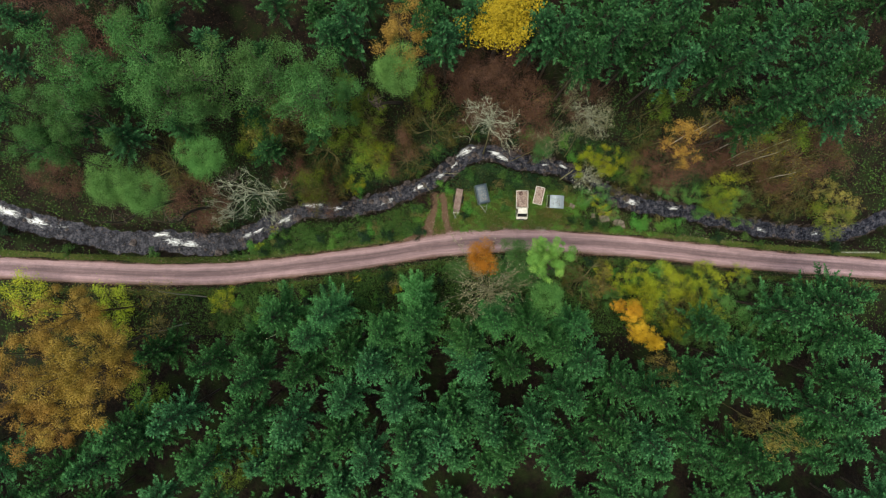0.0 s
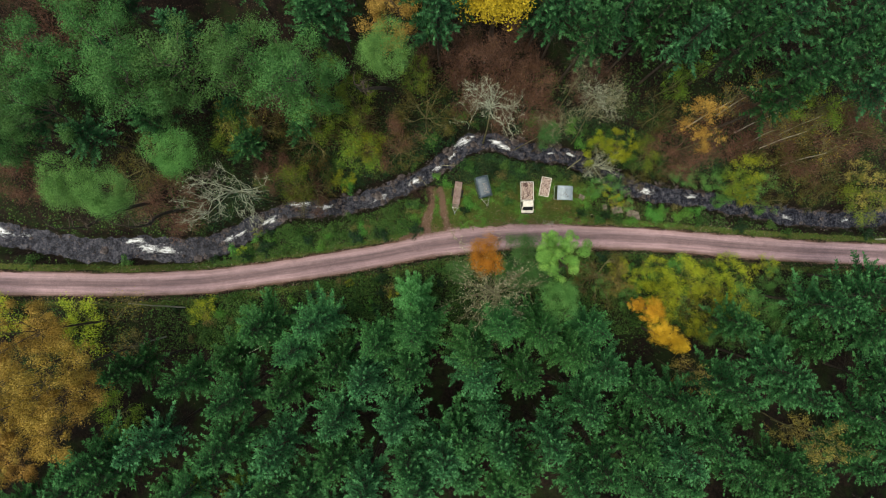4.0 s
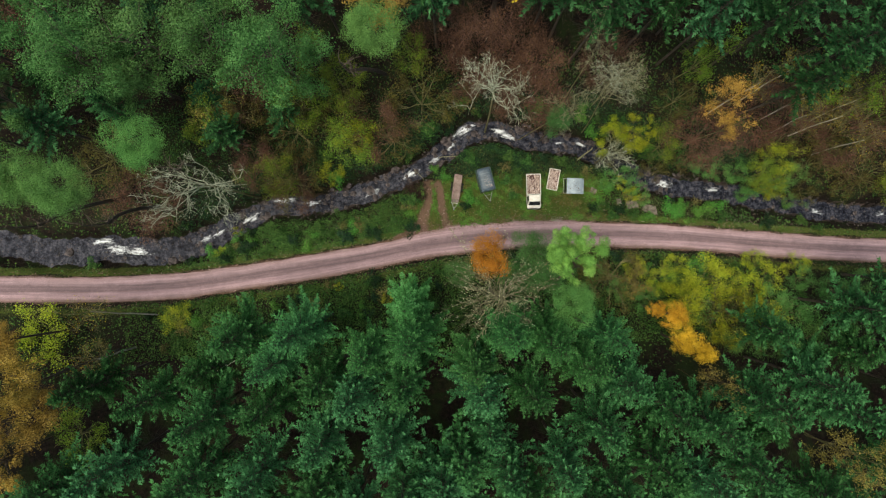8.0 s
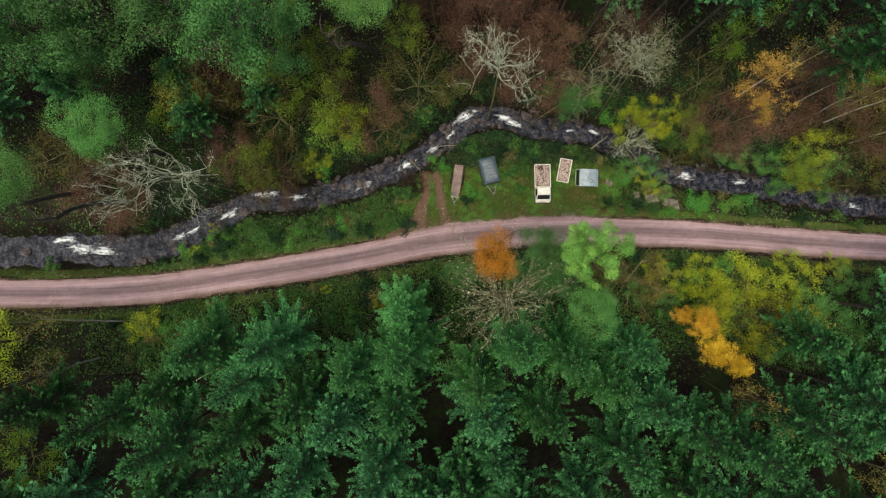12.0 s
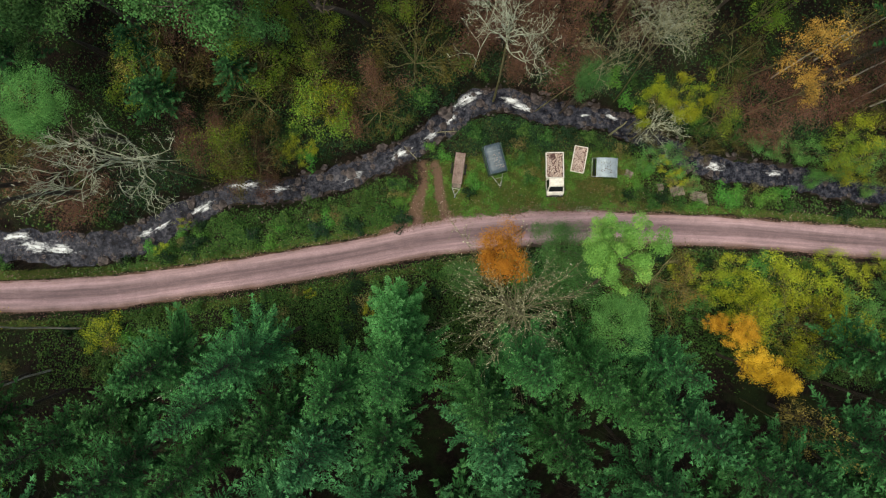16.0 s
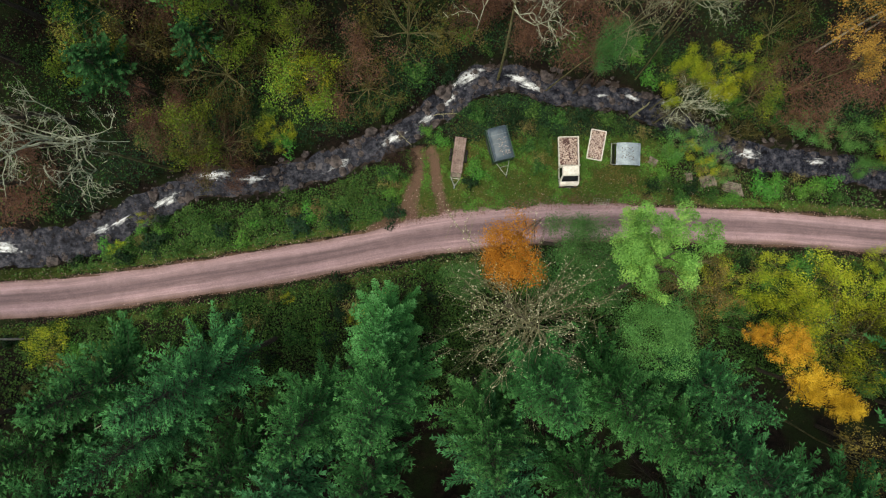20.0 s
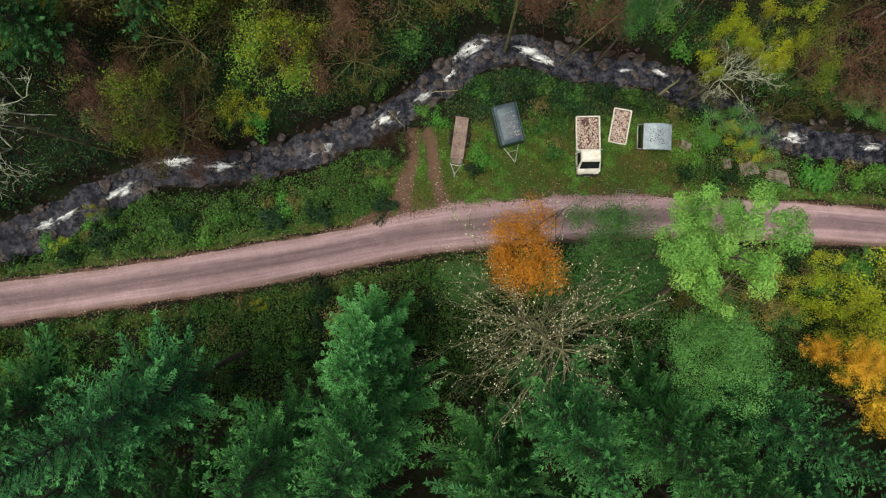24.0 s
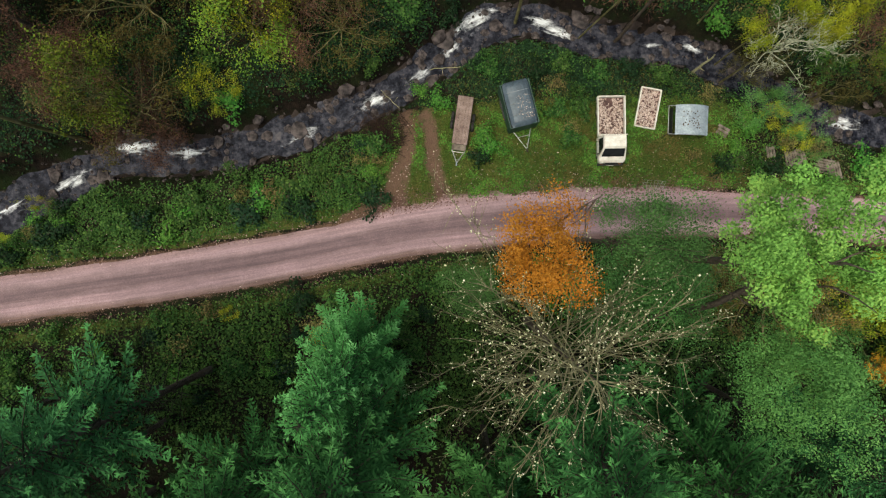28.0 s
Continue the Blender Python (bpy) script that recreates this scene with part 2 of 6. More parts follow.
def road_material():
    """Reddish gravel: pale wheel tracks, a damp darker crown between them, loose edges."""
    m, t, bsdf = shader("reddish_gravel")
    across = sums(t, "ADD", attribute(t, "across"), sums(t, "MULTIPLY", sums(t, "SUBTRACT", noise_node(t, 0.8, 4), 0.5), 0.13))
    n1, n2, n3 = noise_node(t, 0.9, 5, 0.65), noise_node(t, 9, 5, 0.75), noise_node(t, 45, 3)
    band = ramp(t, across, [(0.0, (0.100, 0.060, 0.052)), (0.10, (0.185, 0.118, 0.112)), (0.20, (0.306, 0.208, 0.231)), (0.34, (0.291, 0.196, 0.219)), (0.46, (0.153, 0.101, 0.113)),
                            (0.64, (0.158, 0.106, 0.119)), (0.78, (0.312, 0.213, 0.237)), (0.93, (0.277, 0.182, 0.194)), (1.0, (0.120, 0.074, 0.066))])
    tracks = t.nodes.new("ShaderNodeTexNoise")
    tracks.inputs["Scale"].default_value, tracks.inputs["Detail"].default_value, tracks.inputs["Roughness"].default_value = 1.0, 5, 0.6
    along = t.nodes.new("ShaderNodeAttribute")
    along.attribute_name = "wheels"
    t.links.new(along.outputs["Vector"], tracks.inputs["Vector"])
    band = mixed(t, 0.6, band, ramp(t, tracks.outputs["Fac"], [(0.32, (0.27, 0.27, 0.27)), (0.66, (0.72, 0.72, 0.72))]), "OVERLAY")
    c = mixed(t, 0.4, band, ramp(t, n1, [(0.25, (0.30, 0.30, 0.30)), (0.75, (0.72, 0.71, 0.70))]), "OVERLAY")
    c = mixed(t, 0.45, c, ramp(t, n2, [(0.3, (0.28, 0.28, 0.28)), (0.7, (0.74, 0.74, 0.74))]), "OVERLAY")
    c = mixed(t, 0.3, c, ramp(t, n3, [(0.35, (0.15, 0.15, 0.15)), (0.65, (0.85, 0.85, 0.85))]), "OVERLAY")
    t.links.new(c, bsdf.inputs["Base Color"])
    bsdf.inputs["Roughness"].default_value = 0.85
    bumped(t, bsdf, n2, 0.5, 0.04)
    return m


def water_material():
    """Dark running water over stones, breaking white where it falls."""
    m, t, bsdf = shader("stream_water")
    foam = attribute(t, "foam")
    n1, n2, n3 = noise_node(t, 1.1, 5, 0.65), noise_node(t, 3.2, 6, 0.62), noise_node(t, 16, 4, 0.7)
    lane = t.nodes.new("ShaderNodeAttribute")
    lane.attribute_name = "flow"
    run = t.nodes.new("ShaderNodeTexNoise")
    run.inputs["Scale"].default_value, run.inputs["Detail"].default_value, run.inputs["Roughness"].default_value, run.inputs["Distortion"].default_value = 1.0, 6, 0.68, 0.8
    t.links.new(lane.outputs["Vector"], run.inputs["Vector"])
    streak = sums(t, "ADD", sums(t, "MULTIPLY", sums(t, "SUBTRACT", run.outputs["Fac"], 0.5), 2.0), sums(t, "MULTIPLY", sums(t, "SUBTRACT", n2, 0.5), 0.6))
    white = ramp(t, sums(t, "ADD", sums(t, "ADD", foam, 0.0), streak), [(0.42, (0, 0, 0)), (0.56, (0.10, 0.10, 0.11)), (0.74, (0.48, 0.48, 0.48)), (0.95, (1, 1, 1))])
    deep = ramp(t, sums(t, "ADD", sums(t, "MULTIPLY", n1, 0.55), sums(t, "MULTIPLY", n2, 0.45)), [(0.38, (0.004, 0.004, 0.007)), (0.48, (0.018, 0.020, 0.030)), (0.57, (0.058, 0.060, 0.078)), (0.68, (0.130, 0.118, 0.124))])
    c = mixed(t, white, deep, (0.78, 0.82, 0.86))
    t.links.new(c, bsdf.inputs["Base Color"])
    t.links.new(ramp(t, white, [(0, (0.22, 0.22, 0.22)), (1, (0.7, 0.7, 0.7))]), bsdf.inputs["Roughness"])
    bsdf.inputs["IOR"].default_value = 1.33
    bsdf.inputs["Specular IOR Level"].default_value = 0.12
    bumped(t, bsdf, sums(t, "ADD", n2, sums(t, "MULTIPLY", n3, 0.5)), 0.55, 0.12)
    return m


GROUND, GRAVEL, WATER = ground_material(), road_material(), water_material()
ROCK = surface("wet_stream_stone", (0.012, 0.011, 0.013), (0.115, 0.094, 0.093), 1.1, 0.55, fine=22, bump=0.7, distance=0.03)
BED = surface("stream_bed", (0.014, 0.011, 0.010), (0.060, 0.045, 0.040), 1.2, 0.6, fine=12, bump=0.8, distance=0.06)
PAINT_WHITE = surface("weathered_cream_paint", (0.60, 0.57, 0.50), (0.80, 0.78, 0.72), 2.5, 0.5, fine=18, bump=0.05)
PAINT_GREY = surface("weathered_grey_sheet", (0.19, 0.235, 0.275), (0.33, 0.395, 0.445), 1.5, 0.55, metal=0.2, fine=10, bump=0.1)
ROOF_DARK = surface("slate_blue_roof", (0.026, 0.042, 0.058), (0.100, 0.140, 0.180), 1.1, 0.5, fine=9, bump=0.1, low=0.25, high=0.75)
PAINT_GREEN = surface("dark_green_paint", (0.012, 0.050, 0.036), (0.030, 0.085, 0.060), 2.0, 0.5, fine=16, bump=0.08)
WOOD_DECK = surface("weathered_deck_boards", (0.135, 0.092, 0.080), (0.260, 0.195, 0.175), 1.5, 0.85, fine=12, bump=0.3)
WOOD_OLD = surface("grey_old_wood", (0.075, 0.062, 0.050), (0.210, 0.180, 0.150), 2.0, 0.9, fine=12, bump=0.4)
METAL = surface("galvanised_steel", (0.26, 0.28, 0.27), (0.42, 0.44, 0.42), 5.0, 0.45, metal=0.7, fine=25, bump=0.1)
METAL_DARK = surface("dark_chassis_steel", (0.020, 0.020, 0.020), (0.070, 0.058, 0.050), 4.0, 0.7, metal=0.3)
RUBBER = surface("black_tyre_rubber", (0.012, 0.012, 0.013), (0.035, 0.033, 0.031), 6.0, 0.85)
GLASS = surface("dark_window_glass", (0.010, 0.012, 0.014), (0.022, 0.025, 0.028), 1.0, 0.08, bump=0.0)
PLASTIC = surface("black_plastic_trim", (0.015, 0.015, 0.016), (0.030, 0.030, 0.031), 5.0, 0.55)
LAMP_GLASS = surface("headlamp_glass", (0.50, 0.52, 0.53), (0.66, 0.67, 0.67), 5.0, 0.15, bump=0.0)
LAMP_AMBER = surface("amber_lens", (0.50, 0.16, 0.02), (0.60, 0.22, 0.03), 5.0, 0.25, bump=0.0)


# ---- mesh helpers ----
def np_mesh(name, verts, faces, material, smooth=False):
    """A mesh from arrays of corners and of quads."""
    me = bpy.data.meshes.new(name)
    verts, faces = np.asarray(verts, np.float32), np.asarray(faces, np.int32)
    me.vertices.add(len(verts))
    me.vertices.foreach_set("co", verts.ravel())
    me.loops.add(faces.size)
    me.loops.foreach_set("vertex_index", faces.ravel())
    me.polygons.add(len(faces))
    me.polygons.foreach_set("loop_start", np.arange(0, faces.size, faces.shape[1], dtype=np.int32))
    me.update(calc_edges=True)
    me.polygons.foreach_set("use_smooth", np.full(len(faces), smooth))
    me.materials.append(material)
    return me


def flakes(name, c, a, b, material, tone=None):
    """Small kite-shaped leaves: centres, half-length vectors, half-width vectors and the tone of the spray each belongs to."""
    c, a, b = (np.asarray(v, np.float32) for v in (c, a, b))
    v = np.stack([c - a, c + b - 0.15 * a, c + a, c - b - 0.15 * a], 1).reshape(-1, 3)
    me = np_mesh(name, v, np.arange(len(v)).reshape(-1, 4), material)
    tone = np.random.default_rng(len(c)).uniform(0, 1, len(c)) if tone is None else np.clip(tone, 0, 1)
    me.attributes.new("tone", "FLOAT", "FACE").data.foreach_set("value", tone.astype(np.float32))
    return me


def unit(v):
    return v / (np.linalg.norm(v, axis=-1, keepdims=True) + 1e-9)


def leaves_facing(rng, normals, length, width, jitter=0.45):
    """Half-length and half-width vectors for leaves that face about along the given normals."""
    n = len(normals)
    up = unit(normals + rng.normal(0, jitter, (n, 3)))
    d = unit(np.cross(up, rng.normal(0, 1, (n, 3))))
    k = rng.uniform(0.6, 1.25, (n, 1))
    return d * length * 0.5 * k, unit(np.cross(up, d)) * width * 0.5 * k


def scatter_leaves(rng, c, length, width, flat=1.0):
    """Half-length and half-width vectors for leaves at c, lying about flat."""
    n = len(c)
    d = rng.normal(size=(n, 3)) * (1, 1, 0.5 / flat)
    d = unit(d)
    up = unit(rng.normal(size=(n, 3)) * 0.45 + (0, 0, flat))
    s = unit(np.cross(up, d))
    k = rng.uniform(0.6, 1.25, (n, 1))
    return d * length * 0.5 * k, s * width * 0.5 * k


def tubes(name, lines, material, sides=5):
    """Tapered round limbs: each line is its points and its radii."""
    vs, fs, base = [], [], 0
    ang = np.arange(sides) * 2 * math.pi / sides
    for pts, rad in lines:
        pts, rad = np.asarray(pts, float), np.asarray(rad, float)
        d = unit(np.gradient(pts, axis=0))
        ref = np.where(np.abs(d[:, 2:3]) > 0.9, (1.0, 0, 0), (0, 0, 1.0))
        u = unit(np.cross(d, ref))
        w = np.cross(d, u)
        ring = pts[:, None] + rad[:, None, None] * (np.cos(ang)[None, :, None] * u[:, None] + np.sin(ang)[None, :, None] * w[:, None])
        vs.append(ring.reshape(-1, 3))
        m = len(pts)
        i = np.arange(m - 1)[:, None] * sides + np.arange(sides)[None]
        j = np.arange(m - 1)[:, None] * sides + (np.arange(sides)[None] + 1) % sides
        fs.append(np.stack([i, j, j + sides, i + sides], -1).reshape(-1, 4) + base)
        base += m * sides
    return np_mesh(name, np.concatenate(vs), np.concatenate(fs), material, True)


def part(name, bm, material, parent, label=""):
    """One bmesh, or mesh, as one object under a thing or a part."""
    if isinstance(bm, bpy.types.Mesh):
        me = bm
    else:
        me = bpy.data.meshes.new(name)
        bm.to_mesh(me)
        bm.free()
        me.materials.append(material)
    ob = new(name, me)
    ob.parent = parent
    return tagged(ob, label) if label else ob


def block(size, at=(0, 0, 0), bevel=0.0, turn=(0, 0, 0), bm=None):
    """A box with worn, rounded edges."""
    bm = bm or bmesh.new()
    made = bmesh.ops.create_cube(bm, size=1.0, matrix=pose(*at, *turn) @ Matrix.Diagonal((*size, 1)))["verts"]
    if bevel:
        edges = list({e for v in made for e in v.link_edges})
        bmesh.ops.bevel(bm, geom=edges, offset=bevel, segments=2, affect="EDGES", profile=0.6)
    return bm


def rod(a, b, r, sides=8, bm=None, r2=None):
    bm = bm or bmesh.new()
    a, b = Vector(a), Vector(b)
    m = Matrix.Translation((a + b) / 2) @ (b - a).to_track_quat("Z", "Y").to_matrix().to_4x4()
    bmesh.ops.create_cone(bm, cap_ends=True, segments=sides, radius1=r, radius2=r if r2 is None else r2, depth=(b - a).length, matrix=m)
    return bm


def thing(name, m, label, category, group=""):
    ob = new(name)
    ob.empty_display_size = 0.3
    ob.matrix_world = m
    return tagged(ob, label, category, group)


# ---- the lie of the land ----
ROAD_XY = [(-110, -1.0), (-67.6, -2.85), (-59.3, -3.4), (-50.9, -3.75), (-42.4, -4.1), (-33.8, -3.95), (-25.2, -3.0), (-16.4, -2.0), (-7.5, -0.72), (-3.0, 0.1), (1.4, 0.63), (10.5, 1.15),
           (19.7, 1.05), (31.7, 0.28), (38.3, -0.46), (47.7, -1.48), (57.3, -2.33), (67.0, -3.0), (73.6, -3.5), (110, -6.0)]
STREAM_XY = [(-110, 12), (-69.6, 5.9), (-65.3, 4.4), (-61, 3.2), (-56.7, 2.3), (-52.4, 1.2), (-48, 1.0), (-43.6, 1.4), (-39.2, 0.6), (-34.8, 0.9), (-31.2, 1.9), (-27.7, 3.8), (-25, 5.1), (-21.4, 6.5),
             (-16.9, 6.2), (-13.2, 6.9), (-9.6, 7.9), (-6.8, 8.9), (-4, 9.9), (-1.3, 11.4), (1.5, 13.5), (3.8, 15.4), (8, 15.9), (10.8, 14.8), (14.6, 14.0), (18.3, 13.6),
             (22.1, 12.2), (25.9, 9.9), (30.7, 7.8), (35.5, 6.9), (39.4, 6.5), (44.2, 5.3), (49.1, 4.4), (54, 3.4), (58.9, 2.8), (63.9, 2.5), (68.9, 2.8), (75.7, 5.4), (110, 9)]
GRAIN_X = np.arange(-110, 110.01, 0.25)


def smooth_line(rows, width):
    xs, ys = zip(*rows)
    y = np.interp(GRAIN_X, xs, ys)
    k = np.hanning(int(width / 0.25) | 1)
    pad = len(k) // 2
    return np.convolve(np.pad(y, pad, mode="edge"), k / k.sum(), "valid")


ROAD_Y, STREAM_Y = smooth_line(ROAD_XY, 10), smooth_line(STREAM_XY, 3)
STREAM_TILT = np.sqrt(1 + np.gradient(STREAM_Y, 0.25) ** 2)
ROAD_TILT = np.sqrt(1 + np.gradient(ROAD_Y, 0.25) ** 2)


def road_y(x):
    return np.interp(x, GRAIN_X, ROAD_Y)


def stream_y(x):
    return np.interp(x, GRAIN_X, STREAM_Y)


def valley(x):
    """Height of the road along the valley, which falls towards +x."""
    return -0.055 * (np.clip(x, -110, 110) - 8)


def ripple(x, y):
    """Smooth uneven ground, about -1 to 1."""
    return (np.sin(x * 0.9 + 1.7 * np.sin(y * 0.43)) + np.sin(y * 1.1 + 1.3 * np.sin(x * 0.57)) + np.sin(x * 2.3 + y * 1.9 + 2 * np.sin(y * 0.8))
            + 0.6 * np.sin(x * 4.1 - y * 3.7 + np.sin(x * 1.3)) + 0.6 * np.sin(y * 5.3 + x * 2.9)) / 3.6


def step(a, b, v):
    k = np.clip((v - a) / (b - a), 0, 1)
    return k * k * (3 - 2 * k)


WATER_DROP = 2.5


def height(x, y):
    x, y = np.asarray(x, float), np.asarray(y, float)
    zr = valley(x)
    south = (road_y(x) - y) / np.interp(x, GRAIN_X, ROAD_TILT)
    ds = (y - stream_y(x)) / np.interp(x, GRAIN_X, STREAM_TILT)
    rough = np.minimum(step(1.6, 2.6, np.abs(south)), 1)
    up = np.maximum(south - 1.9, 0)
    z = zr + 0.55 * np.minimum(up, 2.5) + 0.30 * np.clip(up - 2.5, 0, 60)
    z = np.where(ds > 3.5, z + 0.30 * np.minimum(ds - 3.5, 60) - 0.9 * step(3.5, 6, ds), z)
    z = z - 0.35 * step(-7, -3.5, ds) * (south < -1.9)
    z = z + 0.14 * ripple(x, y) * rough + 0.5 * ripple(x * 0.21, y * 0.23) * step(4, 9, np.maximum(south, ds - 2))
    bank = 1 - step(0.95, 2.7, np.abs(ds) - 0.4 * step(22, 34, -x) + 0.5 * ripple(x * 1.5, y * 1.6))
    bed = zr - WATER_DROP - 0.35 + 0.18 * ripple(x * 2, y * 2)
    z = z * (1 - bank) + bed * bank
    far = np.maximum(np.maximum(np.abs(x) - 110, np.abs(y) - 110), 0)
    return z + 0.08 * np.minimum(far, 600)


def floor_at(x, y):
    return float(height(x, y))


# ---- ground, road and stream ----
def spread_axis(inner, fine, outer):
    a = np.arange(-inner, inner + 0.01, fine)
    b = inner * (outer / inner) ** np.linspace(0.04, 1, 24)
    return np.concatenate([-b[::-1], a, b])


def float_layer(me, name, values):
    me.attributes.new(name, "FLOAT", "POINT").data.foreach_set("value", np.asarray(values, np.float32))


def grid_faces(nx, ny):
    i = (np.arange(nx - 1)[:, None] * ny + np.arange(ny - 1)[None]).ravel()
    return np.stack([i, i + ny, i + ny + 1, i + 1], 1)


RUTS = [((-5.8, 1.2), (-4.0, 2.0), (-2.6, 3.4), (-2.0, 4.9)), ((-2.3, 1.6), (-2.1, 3.6), (-1.7, 5.2), (-1.4, 7.0), (-1.6, 8.6)), ((1.3, 1.9), (0.7, 3.6), (0.3, 5.2), (0.25, 7.0), (-0.1, 8.4))]


def rut_distance(x, y):
    d = np.full(np.shape(x), 99.0)
    for line in RUTS:
        for (ax, ay), (bx, by) in zip(line, line[1:]):
            k = np.clip(((x - ax) * (bx - ax) + (y - ay) * (by - ay)) / ((bx - ax) ** 2 + (by - ay) ** 2), 0, 1)
            d = np.minimum(d, np.hypot(x - ax - k * (bx - ax), y - ay - k * (by - ay)))
    return d


def turf_cover(x, y):
    """Where grass grows: the clearing with the vehicles and the verges of the road."""
    south = road_y(x) - y
    clearing = step(-6, -2, x) * (1 - step(19, 25, x)) * step(1.8, 2.4, -south) * (1 - step(7.0, 10.0, -south))
    verge = step(1.7, 2.0, -south) * (1 - step(2.3, 3.3, -south))
    bank = 0.55 * step(1.8, 2.4, south) * (1 - step(2.8, 4.2, south))
    return np.maximum(np.maximum(clearing, verge * 0.9), bank)


gx, gy = spread_axis(78, 0.5, 2600), spread_axis(50, 0.5, 2600)
X, Y = np.meshgrid(gx, gy, indexing="ij")
ruts = rut_distance(X, Y)
Z = height(X, Y) - 0.05 * (1 - step(0.1, 0.7, ruts))
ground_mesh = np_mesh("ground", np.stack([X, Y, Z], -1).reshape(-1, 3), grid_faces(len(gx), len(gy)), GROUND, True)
float_layer(ground_mesh, "grass", turf_cover(X, Y).ravel())
near_road = np.abs(road_y(X) - Y)
float_layer(ground_mesh, "soil", np.maximum(np.maximum(0.68 * (1 - step(0.2, 1.5, ruts + 0.25 * ripple(X * 2.1, Y * 1.9))), 0.5 * np.exp(-(((X + 1.0) / 2.2) ** 2 + ((Y - 8.2) / 1.3) ** 2))), 0.62 * (1 - step(1.65, 2.1, near_road))).ravel())
ground = tagged(new("ground", ground_mesh), "leaf-strewn valley floor with grass verges and mossy forest soil", "ground", kind="structure")

rx = np.arange(-110, 110.01, 0.3)
across = np.linspace(-1, 1, 17)
RX = np.repeat(rx[:, None], len(across), 1)
lay_by = 0.55 * step(-6, 0, RX) * (1 - step(16, 22, RX))
half = 1.72 + 0.05 * np.sin(RX * 0.31) + 0.035 * np.sin(RX * 1.3)
off = across[None] * half + lay_by * (across[None] > 0) * across[None]
RY = road_y(RX) + off
RZ = valley(RX) + 0.05 * (1 - across[None] ** 2) + 0.004 - 0.11 * np.clip(np.abs(across[None]) - 0.9, 0, 1) * 10 * 0.4 + 0.012 * ripple(RX * 3, RY * 3)
road_mesh = np_mesh("road", np.stack([RX, RY, RZ], -1).reshape(-1, 3), grid_faces(len(rx), len(across)), GRAVEL, True)
float_layer(road_mesh, "across", np.repeat((across * 0.5 + 0.5)[None], len(rx), 0).ravel())
wheels = np.stack([RX * 0.11, off * 3.2, 0 * RX], -1)
road_mesh.attributes.new("wheels", "FLOAT_VECTOR", "POINT").data.foreach_set("vector", wheels.astype(np.float32).ravel())
road = tagged(new("road", road_mesh), "reddish gravel forest track with pale wheel tracks", "road", kind="structure")

# the places where the stream breaks white: x, y, reach, strength
FALLS = [(-68.3, 5.9, 1.6, 1.0), (-64, 4.3, 1.6, 0.9), (-60.2, 3.6, 1.0, 0.6), (-44.8, 2.3, 1.2, 0.8), (-42.8, 1.2, 1.5, 0.9), (-40.2, 0.8, 1.3, 0.8), (-31.5, 2.2, 0.9, 0.75), (-29.6, 2.9, 1.0, 0.8),
         (-25.4, 4.8, 1.0, 0.9), (-20.7, 7.1, 1.2, 0.95), (-17.2, 6.6, 1.3, 0.8), (-9.0, 7.8, 1.0, 0.8), (-3.8, 10.1, 1.0, 0.9), (-0.4, 12.0, 0.9, 0.75), (1.8, 13.8, 0.7, 0.9), (3.5, 15.8, 1.3, 1.0),
         (8.5, 15.7, 0.9, 1.0), (9.8, 15.0, 0.9, 1.0), (16.9, 13.8, 0.7, 0.7), (19.8, 13.7, 0.9, 0.8), (31.2, 7.9, 1.3, 0.85), (38.4, 6.8, 0.9, 0.8), (53.6, 3.2, 0.9, 0.7), (62.9, 2.5, 0.9, 0.7)]
wx = np.arange(-110, 110.01, 0.2)
wa = np.linspace(-1, 1, 15)
WX = np.repeat(wx[:, None], len(wa), 1)
slope = np.gradient(stream_y(wx), 0.2)[:, None]
norm = np.sqrt(1 + slope ** 2)
wide = 1.4 + 0.5 * step(-22, -34, WX) + 0.25 * np.sin(WX * 0.6) + 0.2 * np.sin(WX * 1.7)
PX, PY = WX - wa[None] * wide * slope / norm, stream_y(WX) + wa[None] * wide / norm
foam = np.zeros_like(PX)
for fx, fy, reach, power in FALLS:
    lie = float(np.interp(fx, wx, slope[:, 0] / norm[:, 0]))
    flow = (math.sqrt(1 - lie * lie), lie)
    down, aside = (PX - fx) * flow[0] + (PY - fy) * flow[1], (PY - fy) * flow[0] - (PX - fx) * flow[1]
    foam = np.maximum(foam, power * np.exp(-((down / (reach * 1.6)) ** 2 + (aside / (reach * 0.5)) ** 2)))
PZ = valley(PX) - WATER_DROP + 0.05 * ripple(PX * 3, PY * 3) + foam * 0.14 * ripple(PX * 5, PY * 5) + 0.06 * ripple(PX * 1.2, 3)
water_mesh = np_mesh("water", np.stack([PX, PY, PZ], -1).reshape(-1, 3), grid_faces(len(wx), len(wa)), WATER, True)
float_layer(water_mesh, "foam", foam.ravel())
lane = np.stack([np.repeat(np.cumsum(norm[:, 0] * 0.2)[:, None], len(wa), 1) * 0.75, wa[None] * wide * 2.6, np.zeros_like(PX)], -1)
water_mesh.attributes.new("flow", "FLOAT_VECTOR", "POINT").data.foreach_set("vector", lane.astype(np.float32).ravel())
water = tagged(new("water", water_mesh), "shallow rocky stream running white over small falls", "stream", kind="structure")


# ---- trees ----
SHAPE = {}


